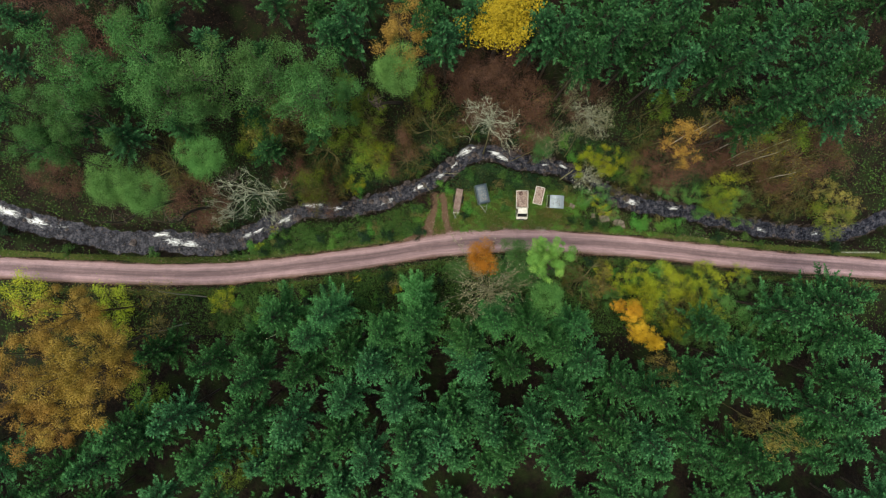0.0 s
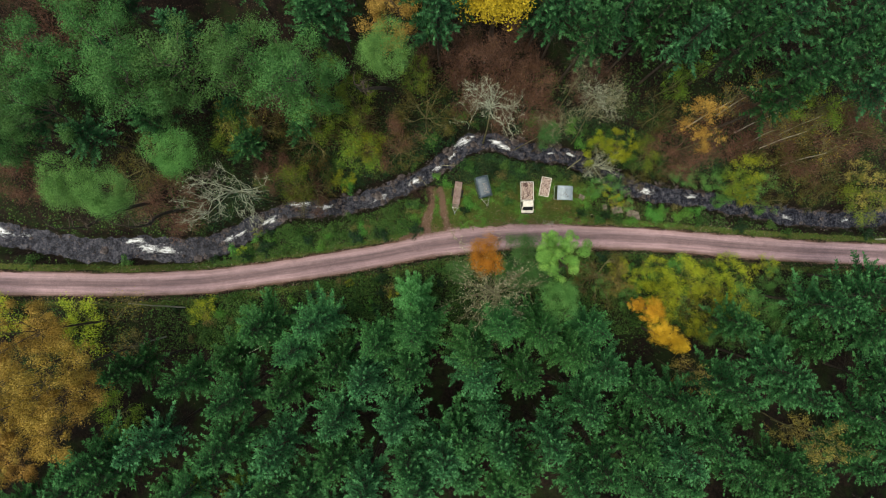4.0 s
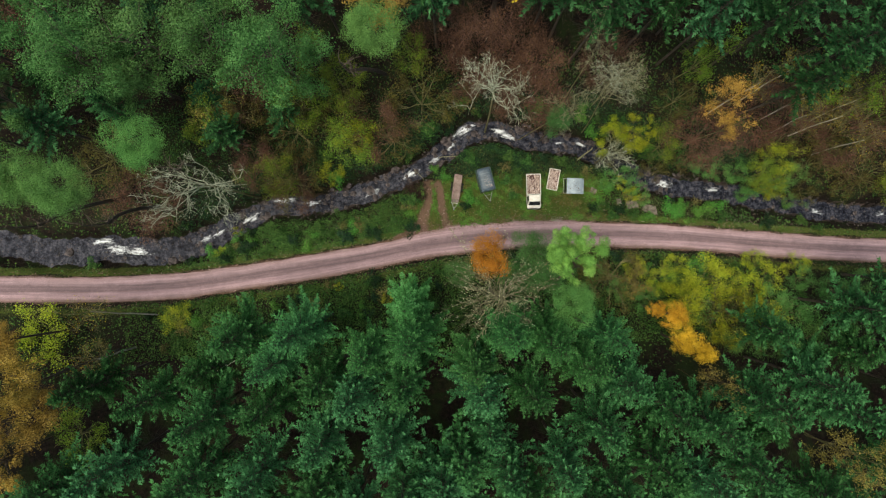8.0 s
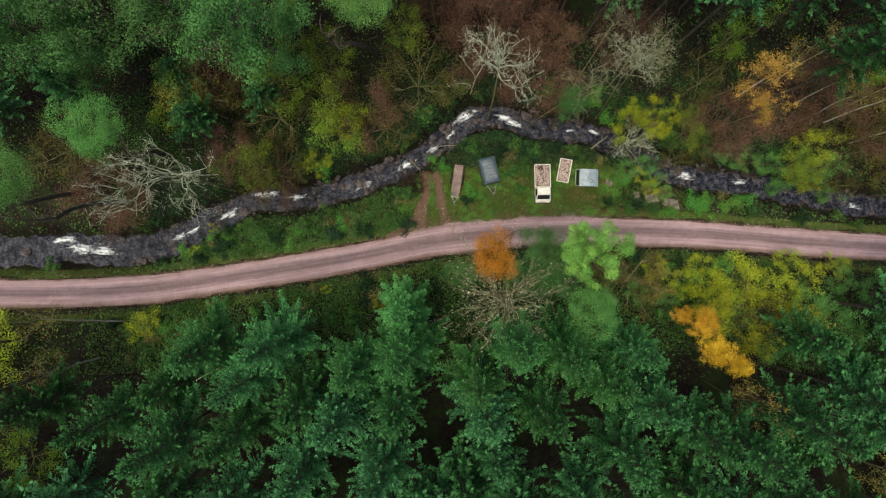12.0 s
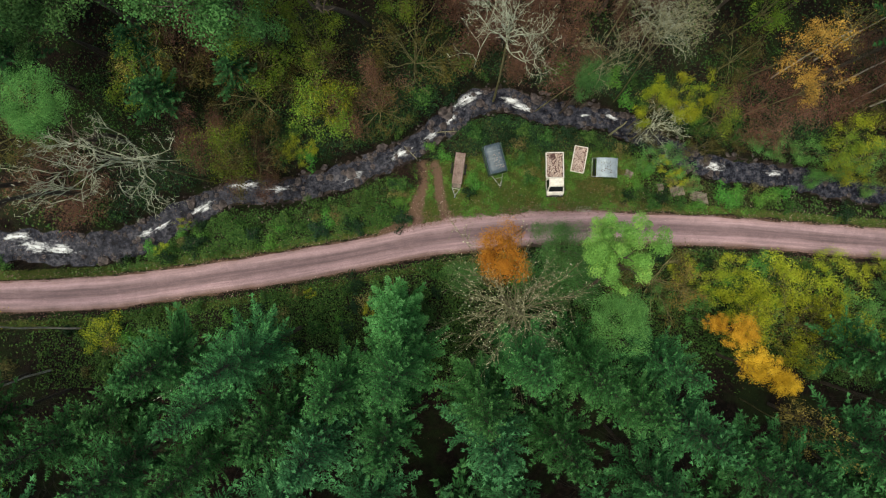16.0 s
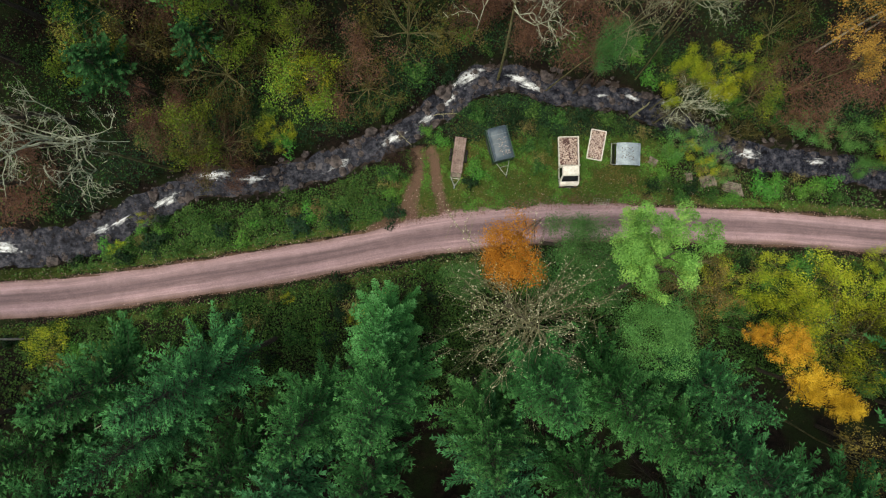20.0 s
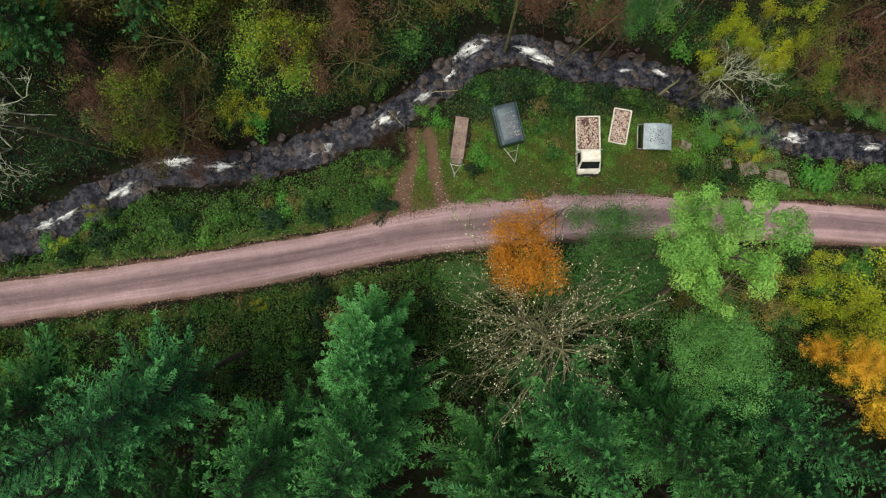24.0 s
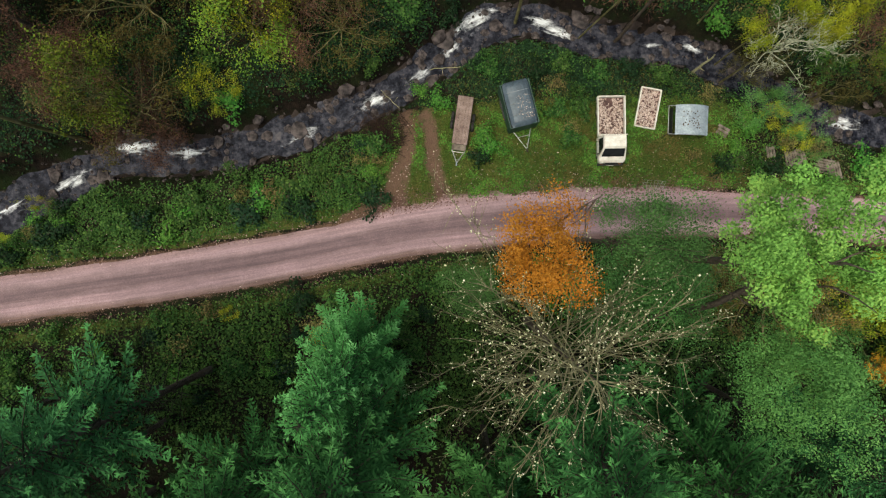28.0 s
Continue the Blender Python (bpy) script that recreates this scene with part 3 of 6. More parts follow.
def spruce_arrays(rng, tall, wide, spacing, size, slim=0.34, first=0.22, pitch=1.0):
    """Centres, axes and tones of the needle tufts, and the branch lines, of one spruce: whorls of separate plumes, bare
    inside, each a row of side twigs set with tufts, toned dark inside and bright at the tip, for fresh growth and for
    shade between the plumes.
    """
    cs, aa, up, tones, lines = [], [], [], [], []
    z = tall * first
    while z < tall - 0.15:
        u = (z - tall * first) / (tall * (1 - first))
        reach = wide * (1 - u) ** 0.8 + 0.16
        count = 6 if rng.uniform() < 0.5 else 7
        turn = rng.uniform(0, 6.28)
        for k in range(count):
            az = turn + k * 6.283 / count + rng.normal(0, 0.2)
            L = reach * rng.uniform(0.62, 1.2)
            rise = 1.25 * u ** 2.0 + 0.12 - 0.12 * (1 - u) + rng.normal(0, 0.08)
            sag = 0.34 * (1 - u) + 0.04
            out, side = np.array([math.cos(az), math.sin(az), 0]), np.array([-math.sin(az), math.cos(az), 0])
            hook, own = rng.normal(0, 0.14), rng.uniform(0, 1)

            def along(v):
                v = np.asarray(v, float)[:, None]
                return np.array([0, 0, z]) + out * (L * v) + side * (hook * L * v * v) + np.array([0, 0, L]) * (rise * v - sag * v * v + 0.26 * v ** 3)

            lines.append((along((0, 0.5, 1)), (0.02 + 0.012 * L, 0.012 + 0.005 * L, 0.004)))
            inner = 0.22 * min(1, L / 1.4)
            n = max(3, int(L * (1 - inner) / (size * pitch)))
            st = inner + (1 - inner) * (np.arange(n) + rng.uniform(0, 0.7, n)) / n
            base = along(np.minimum(st, 1))
            tw = (0.23 * L * (1.02 - st) ** 0.7 + 0.10) * rng.uniform(0.65, 1.25, n)
            for sg in (-1, 1, 0):
                reachw = tw if sg else np.full(n, size * 1.1)
                m = np.maximum(1, (reachw / (size * 0.72)).astype(int))
                who = np.repeat(np.arange(n), m)
                step_in = np.concatenate([np.arange(q) for q in m])
                f = (step_in + 0.5) / m[who]
                d = unit(out * (0.68 if sg else 1.0) + side * sg * 0.74 + np.stack([0 * tw, 0 * tw, rng.normal(-0.03, 0.16, n)], 1))[who]
                c = base[who] + d * (reachw[who] * f)[:, None]
                c[:, 2] += -0.16 * reachw[who] * f ** 2 + rng.normal(0, 0.03, len(c)) + (0.05 if sg == 0 else 0)
                fan = rng.choice((-1, 1), len(c))[:, None] * rng.uniform(0.15, 0.75, len(c))[:, None]
                cs.append(c)
                aa.append(d + np.cross(d, (0, 0, 1.0)) * fan + rng.normal(0, 0.14, c.shape) + (0, 0, 0.12))
                up.append(rng.normal(0, 0.42, c.shape) + (0, 0, 1))
                # tone rises towards the tip: fresh growth, and inner shade put into the colour
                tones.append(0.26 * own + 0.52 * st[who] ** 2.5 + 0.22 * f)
        z += spacing * rng.uniform(0.75, 1.25) * (0.4 + 0.6 * (1 - u))
    # bare boughs below the crown, added to darken the gaps and shade the floor
    for z in np.arange(tall * max(0.12, first - 0.28), tall * first, 0.8):
        for k in range(5):
            az, L = rng.uniform(0, 6.28), wide * rng.uniform(0.45, 0.95)
            out = np.array([math.cos(az), math.sin(az), 0])
            lines.append((np.array([0, 0, z]) + np.outer((0, 0.5, 1), out * L) + np.outer((0, 0.1, -0.1), (0, 0, L)), (0.035, 0.025, 0.006)))
    cs, aa, up = np.concatenate(cs), unit(np.concatenate(aa)), unit(np.concatenate(up))
    low = np.clip(1 - (cs[:, 2:3] / tall - first) / 0.4, 0, 1)
    k = rng.uniform(0.7, 1.3, (len(aa), 1)) * (1 + 0.4 * low)
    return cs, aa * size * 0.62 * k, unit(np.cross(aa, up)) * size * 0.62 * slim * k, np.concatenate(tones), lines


def spruce(rng, tall, wide, spacing, size, needles, label, slim=0.34, pitch=1.0, first=0.22, category="conifer tree"):
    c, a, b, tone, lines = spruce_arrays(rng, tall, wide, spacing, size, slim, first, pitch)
    ob = thing("spruce_tree", Matrix(), label, category)
    bend = rng.normal(0, 0.12, 2)
    part("trunk", tubes("trunk", [([(bend[0] * math.sin(3 * v), bend[1] * math.sin(3 * v), tall * v - 0.4 * (v == 0)) for v in (0, 0.3, 0.6, 0.85, 1.0)],
                                   [0.22, 0.17, 0.11, 0.05, 0.012])], BARK, 6), None, ob)
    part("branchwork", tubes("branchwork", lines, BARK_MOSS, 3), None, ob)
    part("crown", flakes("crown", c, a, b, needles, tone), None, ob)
    SHAPE[ob.name] = (0.0, 0.0, wide, tall)
    return ob


def limb(rng, start, way, length, wiggle, n=5, lift=0.0):
    p, d = np.array(start, float), np.array(way, float)
    pts = [p.copy()]
    for _ in range(n - 1):
        d = d + rng.normal(0, wiggle, 3) + (0, 0, lift)
        d /= np.linalg.norm(d)
        p = p + d * length / (n - 1)
        pts.append(p.copy())
    return pts, d


def skeleton_of(rng, tall, wide, bole, forks, spread, levels=3, thick=0.22, wiggle=0.16, lift=0.04, shrink=0.62, keep=0.5):
    """Limb lines of a broadleaved tree and the ends of its twigs."""
    trunk, d = limb(rng, (0, 0, -0.3), (rng.normal(0, 0.05), rng.normal(0, 0.05), 1), tall * bole + 0.3, 0.05, 6)
    lines = [(trunk, np.linspace(thick, thick * 0.6, 6))]
    tips, work = [], []
    for i in range(forks):
        k = rng.uniform(0.55, 1.0)
        at = np.array(trunk[-1]) * k + np.array(trunk[3]) * (1 - k)
        az = i * 6.283 / forks + rng.normal(0, 0.3)
        el = rng.uniform(0.25, 1.25)
        way = np.array([math.cos(az) * spread, math.sin(az) * spread, el])
        way /= np.linalg.norm(way)
        reach = min(wide / max(0.25, math.hypot(way[0], way[1])), tall * (1 - bole) / max(way[2], 0.25)) * rng.uniform(0.8, 1.05)
        work.append((at, way, reach, thick * 0.42, 1))
    work.append((np.array(trunk[-1]), np.array([0, 0, 1.0]), tall * (1 - bole) * 0.9, thick * 0.45, 1))
    limbs = [[] for _ in work]
    work = [(*w, i) for i, w in enumerate(work)]
    while work:
        at, way, reach, r, lv, own = work.pop()
        pts, d = limb(rng, at, way, reach, wiggle, 5, lift)
        limbs[own].append((pts, np.linspace(r, max(r * 0.3, 0.008), 5)))
        tips.append((pts[-1], lv))
        if lv >= levels:
            continue
        for j in range(4 if lv == 1 else 3):
            k = rng.uniform(0.3, 0.98)
            f = k * 4
            i = min(int(f), 3)
            p = pts[i] * (1 - f + i) + pts[i + 1] * (f - i)
            w = unit(way + rng.normal(0, 0.62, 3) * (1, 1, 0.7))
            work.append((p, w, reach * shrink * rng.uniform(0.6, 1.0) * (1.1 - 0.4 * k), max(r * keep, 0.012), lv + 1, own))
    return lines, limbs, tips


def measure_crown(ob, c):
    """Keeps a pattern's crown middle, radius and top, to scale its copies by."""
    mid = np.median(c[:, :2], axis=0)
    SHAPE[ob.name] = (float(mid[0]), float(mid[1]), float(np.percentile(np.hypot(c[:, 0] - mid[0], c[:, 1] - mid[1]), 93)), float(np.percentile(c[:, 2], 98.5)))


def broadleaf(rng, name, tall, wide, leaves, material, bark, label, bole=0.42, forks=7, spread=1.0, leaf=0.24, lobe=1.1, category="broadleaf tree", levels=3, thick=0.22, lobes=80, loose=0.35, shell=0.35, globe=0.0):
    """A tree whose crown is made of uneven lobes of leaves round the ends of its boughs."""
    lines, limbs, tips = skeleton_of(rng, tall - 0.6 if globe else tall, wide * 0.25 if globe else wide, bole, forks, spread, 2 if globe else levels, thick)
    ob = thing(name, Matrix(), label, category)
    part("trunk", tubes("trunk", lines[:1], bark, 8), None, ob)
    for one in limbs:
        part("limb", tubes("limb", one, bark, 4), None, ob)
    ends = np.array([p for p, lv in tips])
    mids = ends[rng.permutation(len(ends))[:lobes]]
    if globe:
        way = unit(rng.normal(0, 1, (lobes, 3)))
        bulge = unit(rng.normal(0, 1, (8, 3)) + (0, 0, 0.3))
        lump = 0.62 + 0.56 * np.clip((way @ bulge.T).max(1), 0, 1) ** 5
        mids = (0, 0, tall - globe) + way * (wide - lobe * 0.7, wide - lobe * 0.7, globe - lobe * 0.6) * rng.uniform(0.1, 1.0, (lobes, 1)) ** 0.4 * lump[:, None]
    size = lobe * rng.uniform(0.5, 1.25, len(mids))
    own = rng.choice(len(mids), leaves, p=size ** 2 / (size ** 2).sum())
    n = unit(rng.normal(0, 1, (leaves, 3)) + (0, 0, 0.45))
    r = size[own] * (1 - shell * rng.uniform(0, 1, leaves) ** 2 + loose * rng.normal(0, 0.5, leaves))
    c = mids[own] + n * r[:, None] * (1, 1, 0.72)
    a, b = leaves_facing(rng, n + (0, 0, 0.25), leaf, leaf * 0.62)
    part("crown", flakes("crown", c, a, b, material, rng.uniform(0, 0.7, len(mids))[own] + rng.uniform(0, 0.3, leaves)), None, ob)
    measure_crown(ob, c)
    return ob


def larch(rng, tall, wide, label):
    """A leafless conifer: long thin boughs in whorls, with side twigs and pale buds."""
    ob = thing("larch_tree", Matrix(), label, "bare tree")
    part("trunk", tubes("trunk", [([(0, 0, -0.4), (0.1, 0, tall * 0.4), (0, 0.1, tall * 0.75), (0, 0, tall)], (0.22, 0.15, 0.07, 0.015))], BARK, 8), None, ob)
    buds, ends = [], []
    z = tall * 0.34
    while z < tall - 0.3:
        u = (z / tall - 0.34) / 0.66
        turn = rng.uniform(0, 6.28)
        for k in range(8):
            az = turn + k * 0.7854 + rng.normal(0, 0.3)
            L = wide * (1 - u) ** 0.5 * rng.uniform(0.5, 1.15) + 0.3
            out = np.array([math.cos(az), math.sin(az), 0.2 + 0.6 * u])
            pts, d = limb(rng, (0, 0, z), out, L, 0.13, 7, -0.015)
            lines = [(pts, np.linspace(0.022 + 0.002 * L, 0.010, 7))]
            for j in range(int(L * 3)):
                f = rng.uniform(0.2, 1) * 6
                i = min(int(f), 5)
                p = pts[i] * (1 - f + i) + pts[i + 1] * (f - i)
                w = unit(unit(out) + rng.normal(0, 0.6, 3) * (1, 1, 0.6))
                q, _ = limb(rng, p, w, rng.uniform(0.4, 1.5), 0.2, 4)
                lines.append((q, (0.014, 0.012, 0.010, 0.006)))
                buds += [q[1], q[2], q[3]]
            buds += pts[2:]
            ends += pts[3:]
            part("bough", tubes("bough", lines, BARK_LARCH, 3), None, ob)
        z += rng.uniform(0.75, 1.2)
    buds = np.array(buds)
    c = buds[rng.integers(0, len(buds), 3000)] + rng.normal(0, 0.04, (3000, 3))
    a, b = scatter_leaves(rng, c, 0.07, 0.05)
    part("foliage", flakes("foliage", c, a, b, LEAF_BUD), None, ob, "few pale buds and leaves")
    measure_crown(ob, np.array(ends))
    return ob


def bare_tree(rng, name, tall, wide, bark, label, bole=0.35, forks=8, spread=1.0, levels=4, thick=0.2, twig=None, twigs=0, bits=0, bit_material=None, wiggle=0.2, category="bare tree", sides=4, bit=0.09, bole_bark=None, keep=0.5):
    lines, limbs, tips = skeleton_of(rng, tall, wide, bole, forks, spread, levels, thick, wiggle, 0.03, 0.66, keep)
    ob = thing(name, Matrix(), label, category)
    part("trunk", tubes("trunk", lines[:1], bole_bark or bark, 8), None, ob)
    for one in limbs:
        part("limb", tubes("limb", one, bark, sides), None, ob)
    ends = np.array([p for p, lv in tips if lv >= 2])
    if twigs:
        c = ends[rng.integers(0, len(ends), twigs)] + rng.normal(0, 0.55, (twigs, 3))
        d = unit(rng.normal(0, 1, (twigs, 3)) + (0, 0, 0.3)) * rng.uniform(0.15, 0.45, (twigs, 1))
        s = unit(np.cross(d, rng.normal(0, 1, (twigs, 3)))) * 0.014
        tagged(part("twig_mass", flakes("twig_mass", c, d, s, twig or bark), None, ob), kind="stuff")
    if bits:
        c = ends[rng.integers(0, len(ends), bits)] + rng.normal(0, 0.4, (bits, 3))
        a, b = scatter_leaves(rng, c, bit, bit * 0.7)
        tagged(part("foliage", flakes("foliage", c, a, b, bit_material), None, ob), kind="stuff")
    measure_crown(ob, ends)
    return ob


def mound(rng, name, tall, wide, leaves, material, label, leaf=0.15, category="bramble"):
    """A low bramble or fern clump: arching stems under uneven lobes of leaves."""
    ob = thing(name, Matrix(), label, category)
    ends = []
    for i in range(7):
        az = rng.uniform(0, 6.28)
        r = wide * rng.uniform(0.3, 0.85)
        pts = [(0, 0, -0.1), (math.cos(az) * r * 0.4, math.sin(az) * r * 0.4, tall * 0.75), (math.cos(az) * r * 0.8, math.sin(az) * r * 0.8, tall * 0.8), (math.cos(az) * r * 1.1, math.sin(az) * r * 1.1, tall * 0.35)]
        part("stem", tubes("stem", [(pts, (0.014, 0.012, 0.009, 0.004))], BARK, 3), None, ob)
        ends += pts[1:]
    ends = np.array(ends)
    own = rng.integers(0, len(ends), leaves)
    n = unit(rng.normal(0, 1, (leaves, 3)) + (0, 0, 0.5))
    c = ends[own] * (1, 1, 0.6) + n * rng.uniform(0.5, 1.1, (leaves, 1)) * (wide * 0.34, wide * 0.34, tall * 0.45)
    c[:, 2] = np.maximum(c[:, 2], 0.03)
    a, b = leaves_facing(rng, n + (0, 0, 0.4), leaf, leaf * 0.65)
    part("crown", flakes("crown", c, a, b, material), None, ob)
    measure_crown(ob, c)
    return ob


planted = []


def plant(kinds, rows, rng, group, swell=1.0, lean=0.02, wide=0.0):
    """Copies of the given kinds of tree at x, y with their top at z and their crown's radius."""
    for row in rows:
        x, y, top = row[:3]
        g = floor_at(x, y)
        kind = kinds[int(rng.integers(0, len(kinds)))]
        mx, my, r0, t0 = SHAPE[kind.name]
        tall = max(top - g, 1.0)
        r = row[3] * swell if len(row) > 3 else wide * (0.7 + 0.3 * tall / t0) * rng.uniform(0.88, 1.12)
        kz, kx = tall / t0, r / r0
        m = (Matrix.Translation((x, y, g)) @ Euler((rng.normal(0, lean), rng.normal(0, lean), rng.uniform(0, 6.28))).to_matrix().to_4x4() @ Matrix.Diagonal((kx, kx, kz, 1))
             @ Matrix.Translation((-mx, -my, 0)))
        tagged(copy_thing(kind, m), group=group)
        planted.append((x, y, r))


def forget(kinds):
    """The first of each kind served as the pattern only."""
    for k in kinds:
        for o in (*k.children_recursive, k):
            bpy.data.objects.remove(o)


SOUTH_0 = [(-20.7,-8.5,24.6),(-14.1,-8.0,28.2),(-16.6,-10.9,28.4),(-17.0,-14.8,28.4),(-3.3,-9.0,28.6),(-3.8,-13.4,27.6),(-7.5,-10.4,26.9),(-8.7,-14.0,27.9),(-12.0,-18.1,28.1),(-23.2,-15.7,27.7),(-29.0,-13.9,26.0),(-36.5,-13.1,23.4),(-24.0,-20.9,28.8),(-18.4,-20.7,29.4),(-5.3,-18.7,27.7),(-4.4,-22.6,27.7),(-0.6,-23.0,26.5),(-3.1,-26.0,28.6),(-9.1,-25.4,27.9),(-19.5,-25.2,28.5),(-36.9,-24.3,27.5),(-41.9,-25.9,27.7),(-32.8,-20.6,27.2),(-39.1,-22.5,26.6),(-46.8,-27.1,28.0),(3.0,-11.8,26.3),(6.3,-8.8,28.1),(10.8,-9.8,26.8),(17.0,-9.8,25.6),(3.4,-14.1,27.2),(8.5,-14.8,28.0)]
SOUTH_1 = [(14.0,-12.3,25.7),(17.5,-13.6,27.5),(21.4,-16.3,27.3),(26.2,-18.4,27.0),(29.7,-13.9,21.8),(32.5,-17.1,25.7),(37.0,-10.5,16.4),(38.6,-15.4,23.3),(40.4,-17.9,24.2),(46.4,-8.3,21.9),(50.7,-7.5,21.6),(54.6,-5.6,18.4),(51.9,-11.1,22.6),(48.2,-21.0,25.8),(44.8,-23.0,25.0),(15.6,-18.2,26.6),(20.1,-21.4,27.3),(25.8,-24.1,27.0),(7.6,-23.7,28.0),(6.0,-21.5,27.1),(16.5,-24.2,26.5),(11.7,-21.6,26.8),(14.0,-26.4,27.7),(31.9,-25.9,26.7),(37.8,-26.1,26.4),(1.3,-21.1,25.4),(21.4,-26.5,27.3),(30.2,-22.8,25.8),(45.4,-27.1,25.9),(4.4,-18.6,24.2),(-12.6,-23.2,26.1),(-15.3,-25.6,28.3)]
SOUTH_2 = [(-28.5,-25.7,28.0),(-25.1,-12.3,21.8),(-11.9,-12.9,26.1),(53.8,-17.9,21.5)]
NORTH_0 = [(17.8,23.9,26.5),(21.4,25.5,27.3),(15.2,27.0,26.6),(24.7,25.0,26.1),(29.4,23.2,24.8),(32.5,24.5,26.6),(35.1,21.9,26.5),(39.2,24.2,27.3),(42.5,19.1,25.1),(40.5,16.5,22.2),(46.5,19.8,24.9),(48.5,25.4,25.8),(52.6,17.8,22.6),(29.2,26.9,26.8),(35.1,27.1,26.5),(42.5,27.2,26.1),(47.2,23.2,24.8),(50.9,21.6,25.6),(0.4,26.2,25.4),(-0.9,28.2,25.5),(-11.9,27.6,26.1),(-14.2,26.7,24.2),(12.8,27.9,23.7),(26.1,28.7,25.0),(20.0,28.6,25.3),(3.8,30.2,22.2),(-47.0,16.8,21.0),(-42.7,14.8,18.8),(-51.7,14.4,19.3),(-35.0,16.4,18.4)]
NORTH_1 = [(-36.5,29.4,22.4)]
GREEN = [(-44.9,21.4,28.9,3.6),(-45.6,17.6,26.9,3.3),(-35.6,23.1,29.4,3.7),(-33.0,18.3,30.2,3.7),(-29.0,20.8,27.0,3.8),(-21.4,20.9,28.6,3.7),(-17.0,19.0,28.9,4.2),(-14.7,18.1,25.2,3.3),(-50.1,13.5,25.2,2.9),(-50.8,17.8,25.2,2.9),(-37.3,27.7,26.5,3.8),(-32.5,18.2,22.2,2.7)]
YGREEN = [(-12.8,20.9,21.1,2.5),(-15.7,17.8,15.3,2.6),(-2.9,22.7,17.6,2.2),(-10.9,20.1,15.0,2.6),(-10.9,13.9,9.0,2.8),(-19.4,8.9,13.5,2.3),(31.5,21.1,16.7,1.9),(42.8,9.0,3.6,2.0),(45.0,7.6,3.2,1.7),(28.6,12.2,7.0,2.2),(-40.8,-20.2,15.7,3.1),(-27.2,-27.0,23.9,2.7),(51.1,17.6,12.6,2.8),(62.6,5.3,3.0,3.0),(-27.1,15.8,13.9,3.1)]
OLIVE = [(-1.4,18.7,14.5,3.6),(-5.8,13.9,6.8,2.8),(-18.1,9.3,13.4,3.1),(-24.1,17.8,13.8,3.1),(31.6,17.9,7.7,2.6),(52.2,11.4,3.6,3.5),(56.5,13.9,9.3,3.4),(51.0,16.7,7.6,3.3),(58.0,7.7,1.2,2.7),(-11.6,17.0,10.1,3.2),(-40.3,12.9,10.7,4.0),(-18.2,15.5,9.4,3.2),(35.8,-10.0,6.5,3.3),(21.8,-5.0,5.2,3.7)]
GOLD = [(-45.5,-8.9,30.9,3.6),(-40.0,-11.8,31.6,3.9),(-44.7,-15.5,30.9,3.9),(-40.1,-15.5,28.6,3.5),(-44.9,-20.4,28.9,3.7),(-50.8,-9.3,15.2,2.6)]
ORANGE = [(-6.8,28.7,21.5,4.0),(4.7,-1.1,20.2,2.1),(25.1,-10.0,16.1,2.2),(27.1,-12.2,13.9,2.0),(35.5,16.2,14.5,2.3),(-18.6,16.7,7.5,0.7)]
YELLOW = [(7.8,29.3,20.8,3.6),(35.5,13.2,12.5,2.0),(60.2,9.5,5.1,2.0),(41.8,-23.5,18.1,2.9),(45.7,-26.1,15.9,2.8),(29.2,-16.2,16.8,2.6),(62.9,6.9,5.0,3.1),(-26.3,17.0,11.9,2.8)]
PALE = [(-24.4,7.3,24.6,4.5),(6.0,15.5,22.1,4.2),(20.8,18.6,15.2,3.2),(21.7,10.6,9.4,2.6)]
BROWN = [(1.2,26.8,14.4,3.3),(5.7,25.0,15.1,3.8),(10.4,26.2,13.9,3.5),(8.2,21.4,13.0,3.4),(4.3,22.5,13.2,3.1),(13.1,22.9,11.7,3.1),(-7.5,15.6,10.8,3.5),(-23.0,11.4,9.7,2.9),(-19.1,8.1,10.5,2.7),(34.5,13.2,5.5,3.7),(41.8,16.1,6.1,3.7),(46.5,16.8,6.9,3.8),(53.4,12.7,6.5,3.8),(12.1,18.7,7.8,3.6),(-57.2,11.1,11.6,3.1),(-37.7,7.5,7.5,3.8),(-49.0,29.3,21.1,4.2),(58.4,15.9,11.2,3.3),(21.3,22.5,13.3,2.8),(-24.0,19.4,11.8,2.8)]
rng = np.random.default_rng(7)
SPRUCE_LABEL = "tall dark green spruce in the dense plantation on the slope"
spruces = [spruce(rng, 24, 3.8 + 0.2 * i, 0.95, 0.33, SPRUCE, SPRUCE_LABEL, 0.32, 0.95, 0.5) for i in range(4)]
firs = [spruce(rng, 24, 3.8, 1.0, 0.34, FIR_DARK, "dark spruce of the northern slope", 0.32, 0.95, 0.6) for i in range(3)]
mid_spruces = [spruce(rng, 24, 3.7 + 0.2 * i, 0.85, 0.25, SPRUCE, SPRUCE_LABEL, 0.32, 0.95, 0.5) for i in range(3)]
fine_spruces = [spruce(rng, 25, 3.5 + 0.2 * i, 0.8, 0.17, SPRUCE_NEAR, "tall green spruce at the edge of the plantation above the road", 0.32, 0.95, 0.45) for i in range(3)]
GAPS = [(29.2, -16.2), (41.8, -23.5), (45.0, -25.0), (25.0, -9.6), (26.8, -11.4), (24.6, -7.2), (-40.8, -20.2)]
south = [r for r in SOUTH_0 + SOUTH_1 + SOUTH_2 if all(math.hypot(r[0] - x, r[1] - y) > 2.6 for x, y in GAPS)]
front = [r for r in south if r[1] > -12.5 and -18 < r[0] < 19]
